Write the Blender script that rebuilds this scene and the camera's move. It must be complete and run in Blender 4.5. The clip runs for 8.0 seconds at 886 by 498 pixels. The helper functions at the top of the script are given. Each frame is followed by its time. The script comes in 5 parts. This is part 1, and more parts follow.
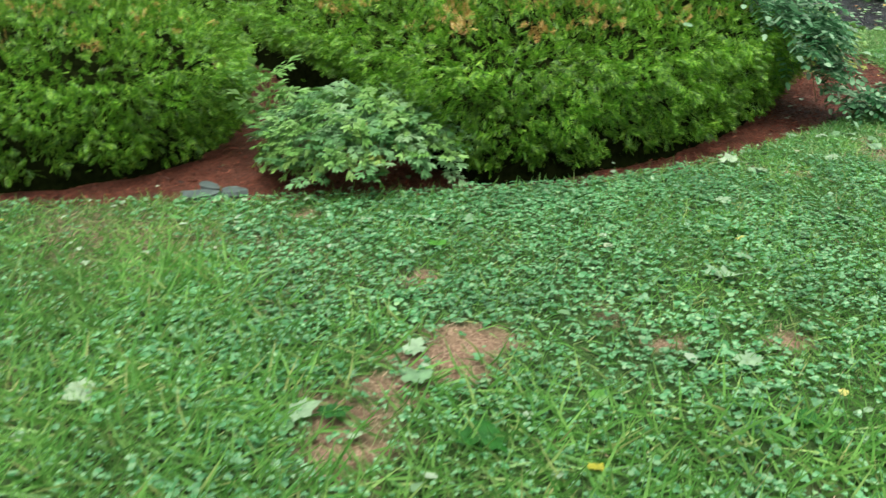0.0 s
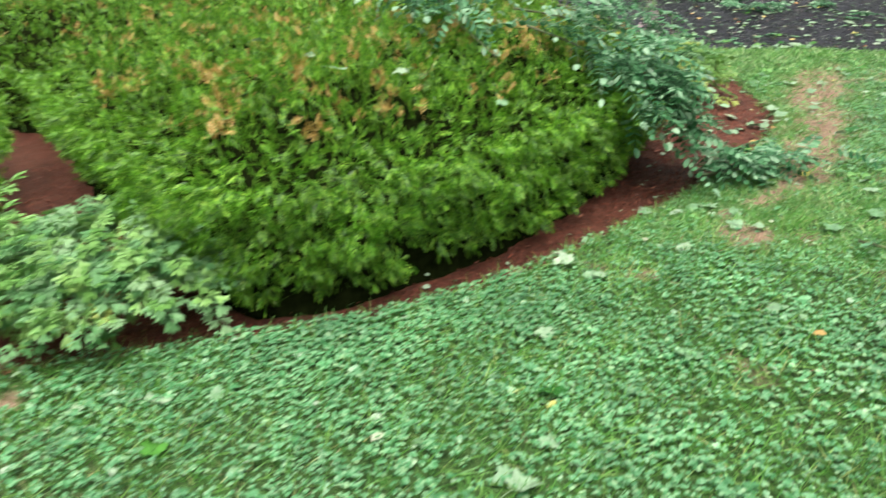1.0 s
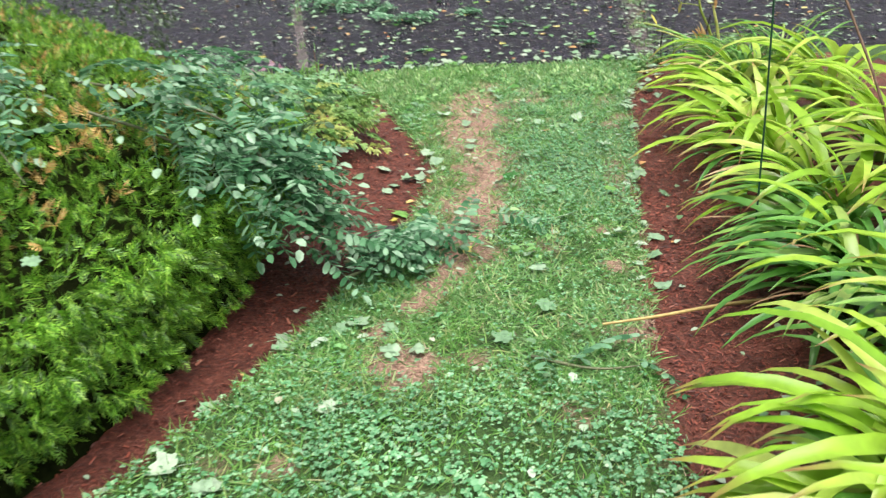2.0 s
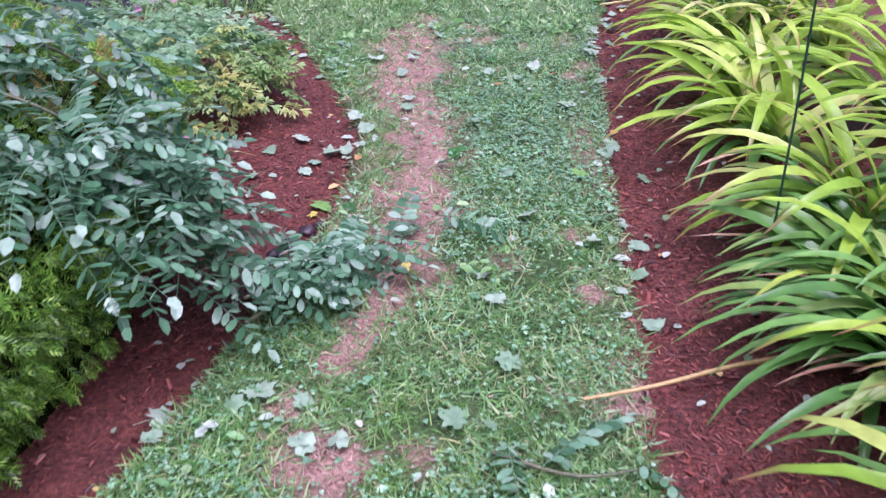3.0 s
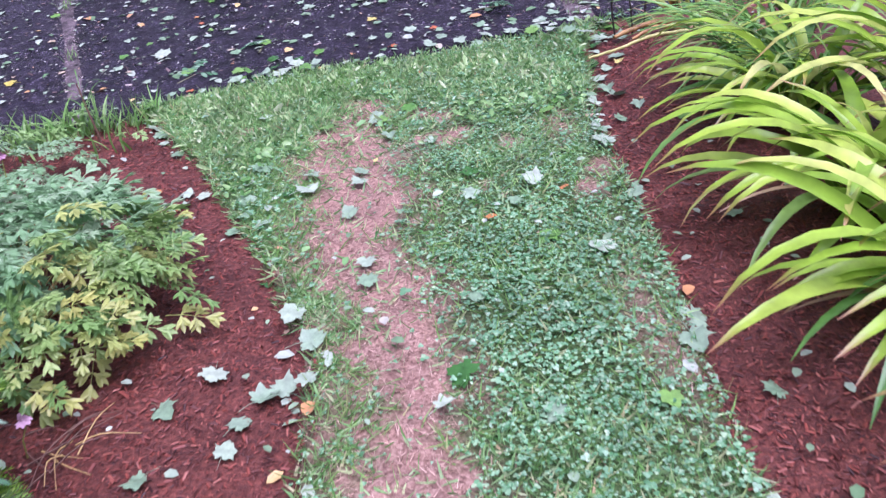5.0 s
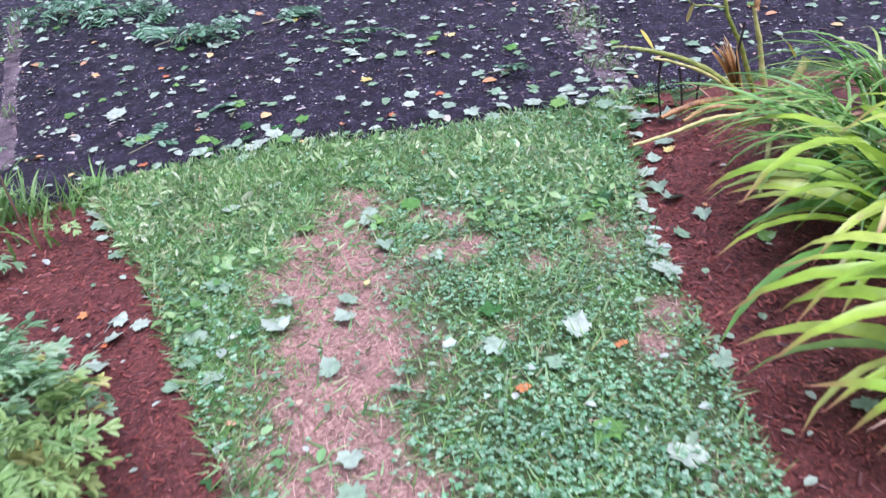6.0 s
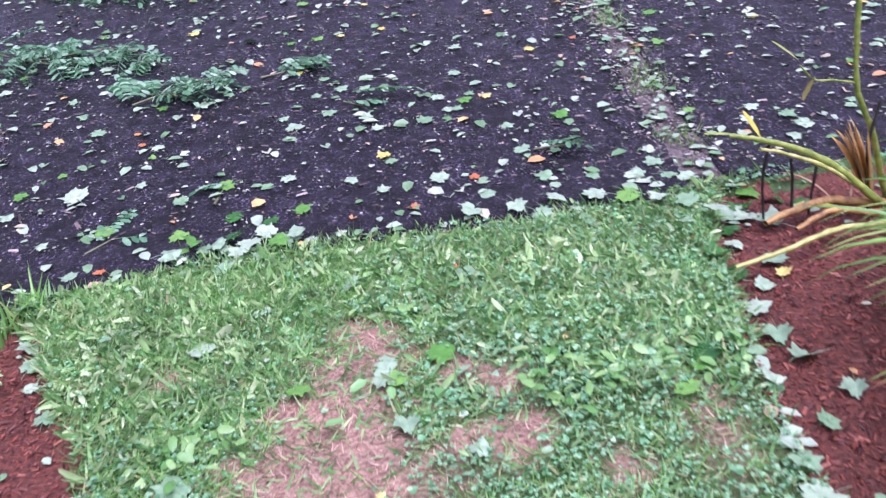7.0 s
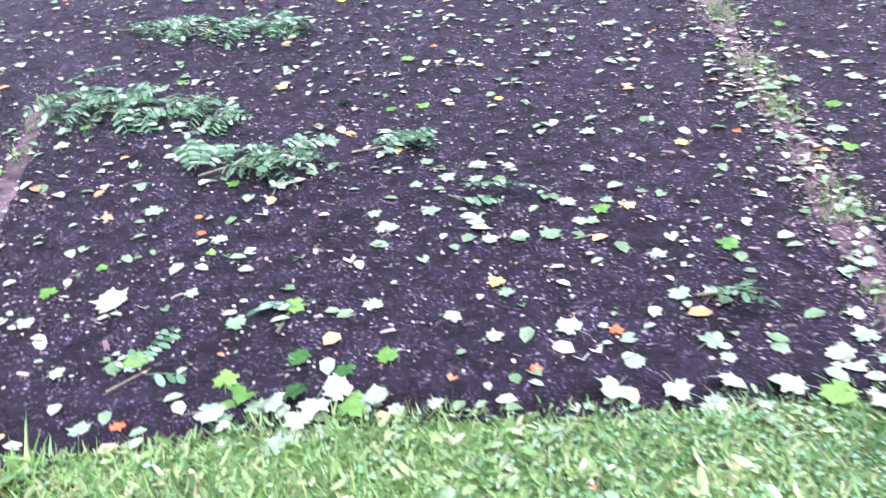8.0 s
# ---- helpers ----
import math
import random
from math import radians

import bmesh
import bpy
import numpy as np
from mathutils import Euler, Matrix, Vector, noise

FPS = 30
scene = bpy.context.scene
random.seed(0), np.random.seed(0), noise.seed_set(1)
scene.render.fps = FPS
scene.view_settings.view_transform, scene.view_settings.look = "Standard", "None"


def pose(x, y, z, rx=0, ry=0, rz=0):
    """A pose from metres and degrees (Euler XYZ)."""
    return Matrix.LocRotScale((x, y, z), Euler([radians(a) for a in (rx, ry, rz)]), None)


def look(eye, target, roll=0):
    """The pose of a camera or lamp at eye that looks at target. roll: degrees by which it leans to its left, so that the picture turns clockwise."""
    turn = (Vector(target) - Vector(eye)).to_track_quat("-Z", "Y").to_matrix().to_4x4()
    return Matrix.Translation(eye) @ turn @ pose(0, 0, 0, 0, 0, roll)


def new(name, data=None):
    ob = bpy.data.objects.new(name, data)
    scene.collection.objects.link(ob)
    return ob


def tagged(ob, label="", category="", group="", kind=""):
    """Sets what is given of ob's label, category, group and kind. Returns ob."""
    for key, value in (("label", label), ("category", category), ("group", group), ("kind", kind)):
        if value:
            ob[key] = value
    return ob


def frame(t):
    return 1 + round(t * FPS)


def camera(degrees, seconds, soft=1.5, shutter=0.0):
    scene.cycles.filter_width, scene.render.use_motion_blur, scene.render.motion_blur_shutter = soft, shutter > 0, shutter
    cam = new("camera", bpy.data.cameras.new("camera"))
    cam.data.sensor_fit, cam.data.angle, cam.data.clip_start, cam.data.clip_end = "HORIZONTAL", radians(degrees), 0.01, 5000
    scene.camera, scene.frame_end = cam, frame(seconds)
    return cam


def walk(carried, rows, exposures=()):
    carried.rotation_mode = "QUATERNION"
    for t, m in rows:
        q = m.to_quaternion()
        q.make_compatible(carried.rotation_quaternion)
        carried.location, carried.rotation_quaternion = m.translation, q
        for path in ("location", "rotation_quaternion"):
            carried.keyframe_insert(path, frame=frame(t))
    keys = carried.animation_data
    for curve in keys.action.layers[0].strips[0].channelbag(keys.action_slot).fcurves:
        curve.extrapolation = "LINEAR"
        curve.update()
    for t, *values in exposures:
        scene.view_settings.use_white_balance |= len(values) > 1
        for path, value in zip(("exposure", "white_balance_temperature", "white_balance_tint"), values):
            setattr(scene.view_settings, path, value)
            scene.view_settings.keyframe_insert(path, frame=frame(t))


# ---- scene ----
# camera and its walk
cam = camera(55.3, 8.0, soft=1.3, shutter=0.25)
PATH = [
    (0, (0.069, 0.612, 1.165), (-0.883, 2.203, 0.415), -0.8),
    (0.5, (0.132, 1.123, 1.254), (-0.776, 2.734, 0.493), -4.6),
    (1, (0.185, 1.665, 1.362), (-0.635, 3.328, 0.611), -3.6),
    (1.1, (0.185, 1.792, 1.367), (-0.556, 3.501, 0.639), -3.4),
    (1.2, (0.2, 1.914, 1.367), (-0.45, 3.669, 0.662), -3.6),
    (1.3, (0.207, 1.985, 1.385), (-0.376, 3.761, 0.675), -3.5),
    (1.5, (0.229, 2.266, 1.413), (-0.168, 4.092, 0.702), -4.2),
    (1.7, (0.261, 2.485, 1.475), (-0.014, 4.323, 0.736), -4.7),
    (2.8, (0.205, 3.505, 1.545), (0.178, 5.221, 0.518), -1.5),
    (3, (0.219, 3.66, 1.549), (0.194, 5.371, 0.514), -2.2),
    (3.5, (0.2, 4.09, 1.531), (0.18, 5.806, 0.503), -3.1),
    (4, (0.158, 4.444, 1.526), (0.157, 6.152, 0.485), -3.5),
    (4.5, (0.134, 4.819, 1.514), (0.134, 6.528, 0.475), -3.6),
    (5, (0.149, 5.215, 1.5), (0.241, 6.921, 0.461), -8.8),
    (5.2, (0.158, 5.383, 1.484), (0.278, 7.086, 0.442), -6.6),
    (6.3, (0.211, 6.392, 1.424), (0.346, 8.132, 0.448), -6.7),
    (6.5, (0.233, 6.572, 1.42), (0.36, 8.314, 0.446), -7.0),
    (7, (0.221, 7.033, 1.393), (0.323, 8.786, 0.435), -6.6),
    (7.5, (0.23, 7.473, 1.354), (0.264, 9.26, 0.457), -0.8),
    (8, (0.153, 7.927, 1.409), (0.075, 9.712, 0.51), -4.2),
]
EXPOSURES = [
    (0.0, 0.6, 6900, -8), (0.5, 0.8, 6900, -8), (1.0, 0.9, 6900, -4), (1.7, 1.0, 6900, -3), (2.8, 0.78, 5500, 54), (5.0, 0.86, 5480, 50), (6.3, 0.86, 5450, 43), (7.0, 0.95, 5500, 42), (7.5, 0.95, 5400, 43), (8.0, 1.55, 5750, 45),
]
walk(cam, [(t, look(eye, target, roll)) for t, eye, target, roll in PATH], EXPOSURES)

# ---- light: rainy overcast sky, a very soft sun behind the cloud
SUN_ELEVATION, SUN_ROTATION = radians(72), radians(150)
world = bpy.data.worlds.new("overcast_sky")
scene.world = world
world.use_nodes = True
wn, wl = world.node_tree.nodes, world.node_tree.links
wn.clear()
sky = wn.new("ShaderNodeTexSky")
sky.sky_type, sky.sun_disc = "NISHITA", False
sky.sun_elevation, sky.sun_rotation = SUN_ELEVATION, SUN_ROTATION
sky.air_density, sky.dust_density, sky.ozone_density = 1.0, 6.0, 0.6
grey = wn.new("ShaderNodeHueSaturation")
grey.inputs["Saturation"].default_value = 0.35
sky_bg, sky_out = wn.new("ShaderNodeBackground"), wn.new("ShaderNodeOutputWorld")
sky_bg.inputs["Strength"].default_value = 0.1
wl.new(sky.outputs[0], grey.inputs["Color"])
wl.new(grey.outputs[0], sky_bg.inputs["Color"])
wl.new(sky_bg.outputs[0], sky_out.inputs["Surface"])
sun = new("sun", bpy.data.lights.new("sun", "SUN"))
sun.data.energy, sun.data.angle, sun.data.color = 2.4, radians(60), (1.0, 0.98, 0.94)
sun.matrix_world = look((4, -4, 9), (4 - math.sin(SUN_ROTATION), -4 + -math.cos(SUN_ROTATION), 9 - math.tan(SUN_ELEVATION)))

# ---- materials


def blank(name, rough=0.5, spec=0.5):
    m = bpy.data.materials.new(name)
    m.use_nodes = True
    b = m.node_tree.nodes["Principled BSDF"]
    b.inputs["Roughness"].default_value = rough
    b.inputs["Specular IOR Level"].default_value = spec
    return m, m.node_tree.nodes, m.node_tree.links, b


def ramp_of(nodes, stops):
    r = nodes.new("ShaderNodeValToRGB")
    while len(r.color_ramp.elements) < len(stops):
        r.color_ramp.elements.new(0.5)
    for e, (p, c) in zip(r.color_ramp.elements, stops):
        e.position, e.color = p, (*c, 1)
    return r


def noise_of(nodes, links, scale, detail=4, rough=0.6, coord="Object"):
    tc = nodes.new("ShaderNodeTexCoord")
    n = nodes.new("ShaderNodeTexNoise")
    n.inputs["Scale"].default_value, n.inputs["Detail"].default_value, n.inputs["Roughness"].default_value = scale, detail, rough
    links.new(tc.outputs[coord], n.inputs["Vector"])
    return n


def mixed(nodes, links, a, b, fac, mode="MIX"):
    """Mixes two colours; a, b and fac are sockets or values."""
    m = nodes.new("ShaderNodeMix")
    m.data_type, m.blend_type = "RGBA", mode
    for v, s in ((fac, m.inputs[0]), (a, m.inputs[6]), (b, m.inputs[7])):
        if isinstance(v, bpy.types.NodeSocket):
            links.new(v, s)
        else:
            s.default_value = v if not isinstance(v, tuple) else (*v, 1)
    return m.outputs[2]


def bumped(nodes, links, bsdf, height, strength=0.4, distance=0.01):
    b = nodes.new("ShaderNodeBump")
    b.inputs["Strength"].default_value, b.inputs["Distance"].default_value = strength, distance
    links.new(height, b.inputs["Height"])
    links.new(b.outputs[0], bsdf.inputs["Normal"])


def leafy(name, stops, rough=0.35, through_light=0.25, by="island", blotch=25.0, spec=0.5, low=0.72):
    """Wet foliage: a colour for each leaf, faint blotches, some light shining through."""
    m, n, l, b = blank(name, rough, spec)
    if by == "island":
        rnd = n.new("ShaderNodeNewGeometry").outputs["Random Per Island"]
    else:
        rnd = n.new("ShaderNodeObjectInfo").outputs["Random"]
    r = ramp_of(n, stops)
    l.new(rnd, r.inputs[0])
    nz = noise_of(n, l, blotch, 3)
    shade = ramp_of(n, [(0.3, (low, low, low)), (0.7, (1.15, 1.15, 1.1))])
    l.new(nz.outputs[0], shade.inputs[0])
    col = mixed(n, l, r.outputs[0], shade.outputs[0], 1.0, "MULTIPLY")
    l.new(col, b.inputs["Base Color"])
    if through_light:
        t = n.new("ShaderNodeBsdfTranslucent")
        l.new(col, t.inputs["Color"])
        mx = n.new("ShaderNodeMixShader")
        mx.inputs[0].default_value = through_light
        out = n["Material Output"]
        l.new(b.outputs[0], mx.inputs[1])
        l.new(t.outputs[0], mx.inputs[2])
        l.new(mx.outputs[0], out.inputs["Surface"])
    return m


def barky(name, dark, light, rough=0.7, scale=30, spec=0.5):
    m, n, l, b = blank(name, rough, spec)
    nz = noise_of(n, l, scale, 5)
    r = ramp_of(n, [(0.3, dark), (0.7, light)])
    l.new(nz.outputs[0], r.inputs[0])
    l.new(r.outputs[0], b.inputs["Base Color"])
    bumped(n, l, b, nz.outputs[0], 0.6, 0.004)
    return m


GRASS = leafy("grass_blade", [(0, (0.11, 0.3, 0.07)), (0.5, (0.2, 0.44, 0.11)), (0.85, (0.3, 0.54, 0.16)), (1, (0.46, 0.48, 0.22))], 0.32, 0.35, blotch=2.6, low=0.6)
FINE_GRASS = leafy("fine_grass_blade", [(0, (0.09, 0.27, 0.08)), (0.3, (0.23, 0.48, 0.17)), (0.75, (0.41, 0.64, 0.3)), (0.95, (0.55, 0.64, 0.34)), (1, (0.5, 0.38, 0.22))], 0.28, 0.4, blotch=7, low=0.65)
WEED = leafy("broad_weed_leaf", [(0, (0.12, 0.33, 0.1)), (0.6, (0.23, 0.48, 0.18)), (1, (0.38, 0.58, 0.26))], 0.35, 0.3, blotch=5)
VERGE = leafy("lush_verge_leaf", [(0, (0.08, 0.22, 0.06)), (0.4, (0.25, 0.445, 0.155)), (0.8, (0.435, 0.62, 0.29)), (1, (0.62, 0.73, 0.465))], 0.3, 0.3, blotch=6, low=0.6)
DRY_GRASS = leafy("dry_grass", [(0, (0.16, 0.09, 0.06)), (0.5, (0.4, 0.25, 0.18)), (1, (0.62, 0.46, 0.36))], 0.5, 0.1)
CLOVER = leafy("clover_leaf", [(0, (0.08, 0.26, 0.1)), (0.4, (0.17, 0.41, 0.21)), (0.8, (0.27, 0.51, 0.295)), (1, (0.39, 0.59, 0.345))], 0.26, 0.28, blotch=3.4, low=0.6, spec=0.6)
HEDGE_GREEN = leafy("hedge_spray", [(0, (0.04, 0.12, 0.016)), (0.3, (0.11, 0.29, 0.026)), (0.7, (0.215, 0.49, 0.046)), (1, (0.41, 0.67, 0.09))], 0.4, 0.28, blotch=7, low=0.45)
HEDGE_DEAD = leafy("dead_hedge_spray", [(0, (0.42, 0.22, 0.06)), (0.5, (0.62, 0.38, 0.12)), (1, (0.72, 0.52, 0.24))], 0.6, 0.25)
# near-black colour stands for the shade between the sprays
HEDGE_CORE = barky("hedge_core_shade", (0.003, 0.005, 0.0015), (0.012, 0.016, 0.005), 1.0, 30, 0.0)
# darker copy of HEDGE_GREEN, the back shrubs' shade put into the colour
HEDGE_SHADE = leafy("shaded_shrub_spray", [(0, (0.02, 0.05, 0.012)), (0.6, (0.045, 0.1, 0.02)), (1, (0.1, 0.17, 0.04))], 0.5, 0.15, blotch=9)
LOCUST = leafy("pinnate_leaflet", [(0, (0.035, 0.125, 0.052)), (0.4, (0.115, 0.285, 0.145)), (0.8, (0.225, 0.42, 0.26)), (1, (0.36, 0.53, 0.38))], 0.26, 0.32)
LILY = leafy("daylily_leaf", [(0, (0.2, 0.4, 0.03)), (0.5, (0.33, 0.54, 0.05)), (0.85, (0.45, 0.62, 0.1)), (1, (0.55, 0.62, 0.2))], 0.3, 0.35, by="object", blotch=12)
def browned_tip(m, tip=(0.33, 0.17, 0.08)):
    """Withered brown at the far end of a strap leaf."""
    n, l = m.node_tree.nodes, m.node_tree.links
    tc, sep = n.new("ShaderNodeTexCoord"), n.new("ShaderNodeSeparateXYZ")
    l.new(tc.outputs["UV"], sep.inputs[0])
    r = ramp_of(n, [(0.86, (0, 0, 0)), (0.98, (1, 1, 1))])
    l.new(sep.outputs["Y"], r.inputs[0])
    b, t = n["Principled BSDF"], n["Translucent BSDF"]
    col = mixed(n, l, b.inputs["Base Color"].links[0].from_socket, tip, r.outputs[0])
    l.new(col, b.inputs["Base Color"])
    l.new(col, t.inputs["Color"])


browned_tip(LILY)
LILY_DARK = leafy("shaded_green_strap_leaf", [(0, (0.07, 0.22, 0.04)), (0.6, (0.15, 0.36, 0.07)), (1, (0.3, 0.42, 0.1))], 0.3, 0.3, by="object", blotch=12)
MAPLE_PALE = leafy("pale_leaf_underside", [(0, (0.15, 0.28, 0.15)), (0.5, (0.23, 0.35, 0.23)), (1, (0.34, 0.44, 0.32))], 0.4, 0.1, by="object", blotch=40)
MAPLE_GREEN = leafy("green_leaf", [(0, (0.08, 0.25, 0.04)), (1, (0.17, 0.36, 0.08))], 0.3, 0.2, by="object", blotch=40)
MAPLE_DARK = leafy("dark_green_leaf", [(0, (0.02, 0.1, 0.02)), (1, (0.04, 0.16, 0.03))], 0.25, 0.2, by="object", blotch=40)
MAPLE_YELLOW = leafy("yellow_leaf", [(0, (0.5, 0.45, 0.06)), (1, (0.6, 0.55, 0.2))], 0.4, 0.2, by="object", blotch=40)
MAPLE_ORANGE = leafy("orange_leaf", [(0, (0.45, 0.14, 0.05)), (1, (0.55, 0.26, 0.08))], 0.4, 0.15, by="object", blotch=40)
LITTER = leafy("leaf_litter", [(0, (0.1, 0.22, 0.09)), (0.35, (0.24, 0.36, 0.23)), (0.9, (0.42, 0.5, 0.41)), (0.97, (0.5, 0.25, 0.1)), (1, (0.6, 0.5, 0.2))], 0.4, 0.1)
SCRAPS = leafy("torn_leaf_scrap", [(0, (0.05, 0.07, 0.04)), (0.4, (0.16, 0.2, 0.14)), (0.75, (0.34, 0.37, 0.32)), (0.9, (0.56, 0.58, 0.54)), (1, (0.35, 0.2, 0.1))], 0.4, 0.1)
FERNY = leafy("lobed_leaf_grey_green", [(0, (0.15, 0.34, 0.14)), (0.6, (0.29, 0.52, 0.27)), (1, (0.42, 0.6, 0.37))], 0.36, 0.42, by="object")
FERNY_YELLOW = leafy("lobed_leaf_yellowing", [(0, (0.16, 0.34, 0.09)), (0.6, (0.29, 0.46, 0.14)), (1, (0.45, 0.48, 0.13))], 0.4, 0.3, by="object")
FERNY_GREEN = leafy("lobed_leaf_fresh", [(0, (0.18, 0.38, 0.1)), (1, (0.34, 0.55, 0.2))], 0.35, 0.25, by="object")
STEM = barky("green_stem", (0.16, 0.2, 0.05), (0.36, 0.36, 0.1), 0.45)
BRANCH_BARK = barky("green_brown_bark", (0.06, 0.07, 0.035), (0.15, 0.16, 0.08), 0.5)
STRAW = barky("straw_stem", (0.3, 0.2, 0.07), (0.55, 0.42, 0.16), 0.5)
TWIG = barky("brown_twig", (0.08, 0.045, 0.03), (0.22, 0.13, 0.09), 0.6)
PETAL = leafy("pink_petal", [(0, (0.45, 0.25, 0.36)), (1, (0.55, 0.38, 0.48))], 0.5, 0.2, by="object")
STONE = barky("wet_slate", (0.05, 0.07, 0.075), (0.14, 0.17, 0.18), 0.5, 18)
STAKE, _n, _l, _b = blank("dark_green_coated_steel", 0.35)
_b.inputs["Base Color"].default_value = (0.01, 0.05, 0.03, 1)


def lawn_soil():
    m, n, l, b = blank("lawn_soil", 0.6, 0.25)
    wear = n.new("ShaderNodeAttribute")
    wear.attribute_name = "wear"
    fine, coarse = noise_of(n, l, 90, 6), noise_of(n, l, 9, 4)
    green = ramp_of(n, [(0.3, (0.022, 0.05, 0.014)), (0.7, (0.07, 0.14, 0.04))])
    bare = ramp_of(n, [(0.32, (0.12, 0.065, 0.05)), (0.5, (0.29, 0.185, 0.145)), (0.66, (0.46, 0.33, 0.265))])
    l.new(fine.outputs[0], green.inputs[0])
    l.new(fine.outputs[0], bare.inputs[0])
    tone = ramp_of(n, [(0.3, (0.62, 0.6, 0.58)), (0.7, (1.1, 1.05, 1.0))])
    l.new(coarse.outputs[0], tone.inputs[0])
    col = mixed(n, l, mixed(n, l, green.outputs[0], bare.outputs[0], wear.outputs["Fac"]), tone.outputs[0], 1.0, "MULTIPLY")
    l.new(col, b.inputs["Base Color"])
    bumped(n, l, b, fine.outputs[0], 0.7, 0.012)
    return m


def mulch_soil(name, stops, rough):
    m, n, l, b = blank(name, rough, 0.25)
    fine, coarse = noise_of(n, l, 70, 6), noise_of(n, l, 6, 4)
    r = ramp_of(n, stops)
    l.new(fine.outputs[0], r.inputs[0])
    tone = ramp_of(n, [(0.3, (0.6, 0.6, 0.62)), (0.7, (1.15, 1.1, 1.1))])
    l.new(coarse.outputs[0], tone.inputs[0])
    l.new(mixed(n, l, r.outputs[0], tone.outputs[0], 1.0, "MULTIPLY"), b.inputs["Base Color"])
    bumped(n, l, b, fine.outputs[0], 0.8, 0.015)
    return m


GRIT = leafy("seam_grit", [(0, (0.05, 0.045, 0.045)), (0.5, (0.2, 0.175, 0.17)), (1, (0.42, 0.37, 0.36))], 0.5, 0.0)
SCRAP = leafy("twig_scrap", [(0, (0.02, 0.014, 0.014)), (0.6, (0.09, 0.06, 0.055)), (0.9, (0.2, 0.15, 0.14)), (1, (0.4, 0.36, 0.33))], 0.4, 0.0)
SOIL = lawn_soil()
MULCH = mulch_soil("red_mulch", [(0.3, (0.04, 0.015, 0.012)), (0.55, (0.13, 0.042, 0.03)), (0.75, (0.23, 0.082, 0.055))], 0.5)
CHIP = leafy("mulch_chip", [(0, (0.03, 0.01, 0.009)), (0.45, (0.14, 0.04, 0.03)), (0.85, (0.22, 0.058, 0.04)), (1, (0.31, 0.12, 0.085))], 0.42, 0.0, blotch=60, spec=0.3)
FAR_LAWN = mulch_soil("distant_lawn", [(0.3, (0.022, 0.05, 0.014)), (0.7, (0.07, 0.14, 0.04))], 0.6)


def asphalt(name, dark, light, speck):
    """Wet asphalt: dark binder, pale grit and painted glints as specks, splashes of wetter and duller ground."""
    m, n, l, b = blank(name, 0.4, 0.2)
    grit, fine, wet, patch = noise_of(n, l, 85, 5, 0.65), noise_of(n, l, 330, 2, 0.6), noise_of(n, l, 2.2, 5), noise_of(n, l, 13, 5)
    r = ramp_of(n, [(0.35, dark), (0.62, light)])
    l.new(fine.outputs[0], r.inputs[0])
    # specks: pale grit, plus glints off wet stone put into the colour
    pick = ramp_of(n, [(0.56, (0, 0, 0)), (0.67, (1, 1, 1))])
    l.new(grit.outputs[0], pick.inputs[0])
    bare = ramp_of(n, [(0.4, (0.06, 0.06, 0.06)), (0.62, (1, 1, 1))])
    l.new(noise_of(n, l, 11, 8, 0.75).outputs[0], bare.inputs[0])
    col = mixed(n, l, r.outputs[0], speck, mixed(n, l, pick.outputs[0], bare.outputs[0], 1.0, "MULTIPLY"))
    tone = ramp_of(n, [(0.36, (0.4, 0.38, 0.42)), (0.64, (1.9, 1.8, 1.95))])
    l.new(patch.outputs[0], tone.inputs[0])
    l.new(mixed(n, l, col, tone.outputs[0], 1.0, "MULTIPLY"), b.inputs["Base Color"])
    gloss = ramp_of(n, [(0.38, (0.16, 0.16, 0.16)), (0.62, (0.48, 0.48, 0.48))])
    l.new(wet.outputs[0], gloss.inputs[0])
    l.new(gloss.outputs[0], b.inputs["Roughness"])
    bumped(n, l, b, grit.outputs[0], 0.9, 0.012)
    return m


ASPHALT = asphalt("wet_asphalt", (0.0025, 0.0024, 0.0045), (0.011, 0.0095, 0.016), (0.24, 0.22, 0.27))
SEAM = asphalt("gritty_seam", (0.035, 0.03, 0.028), (0.1, 0.085, 0.08), (0.24, 0.21, 0.2))

# ---- mesh helpers


def mesh_of(name, verts, faces, material=None, smooth=False):
    """A mesh from an (n, 3) array and faces of one size."""
    verts, faces = np.asarray(verts, dtype=np.float32), np.asarray(faces, dtype=np.int32)
    me = bpy.data.meshes.new(name)
    k = faces.shape[1]
    me.vertices.add(len(verts))
    me.vertices.foreach_set("co", verts.ravel())
    me.loops.add(faces.size)
    me.loops.foreach_set("vertex_index", faces.ravel())
    me.polygons.add(len(faces))
    me.polygons.foreach_set("loop_start", np.arange(len(faces), dtype=np.int32) * k)
    if smooth:
        me.polygons.foreach_set("use_smooth", np.ones(len(faces), dtype=bool))
    me.update(calc_edges=True)
    if material:
        me.materials.append(material)
    return me


def joined(pieces):
    """Joins (verts, faces) pieces with faces of one size."""
    vs, fs, k = [], [], 0
    for v, f in pieces:
        v = np.asarray(v, dtype=float)
        vs.append(v)
        fs.append(np.asarray(f, dtype=int) + k)
        k += len(v)
    return np.vstack(vs), np.vstack(fs)


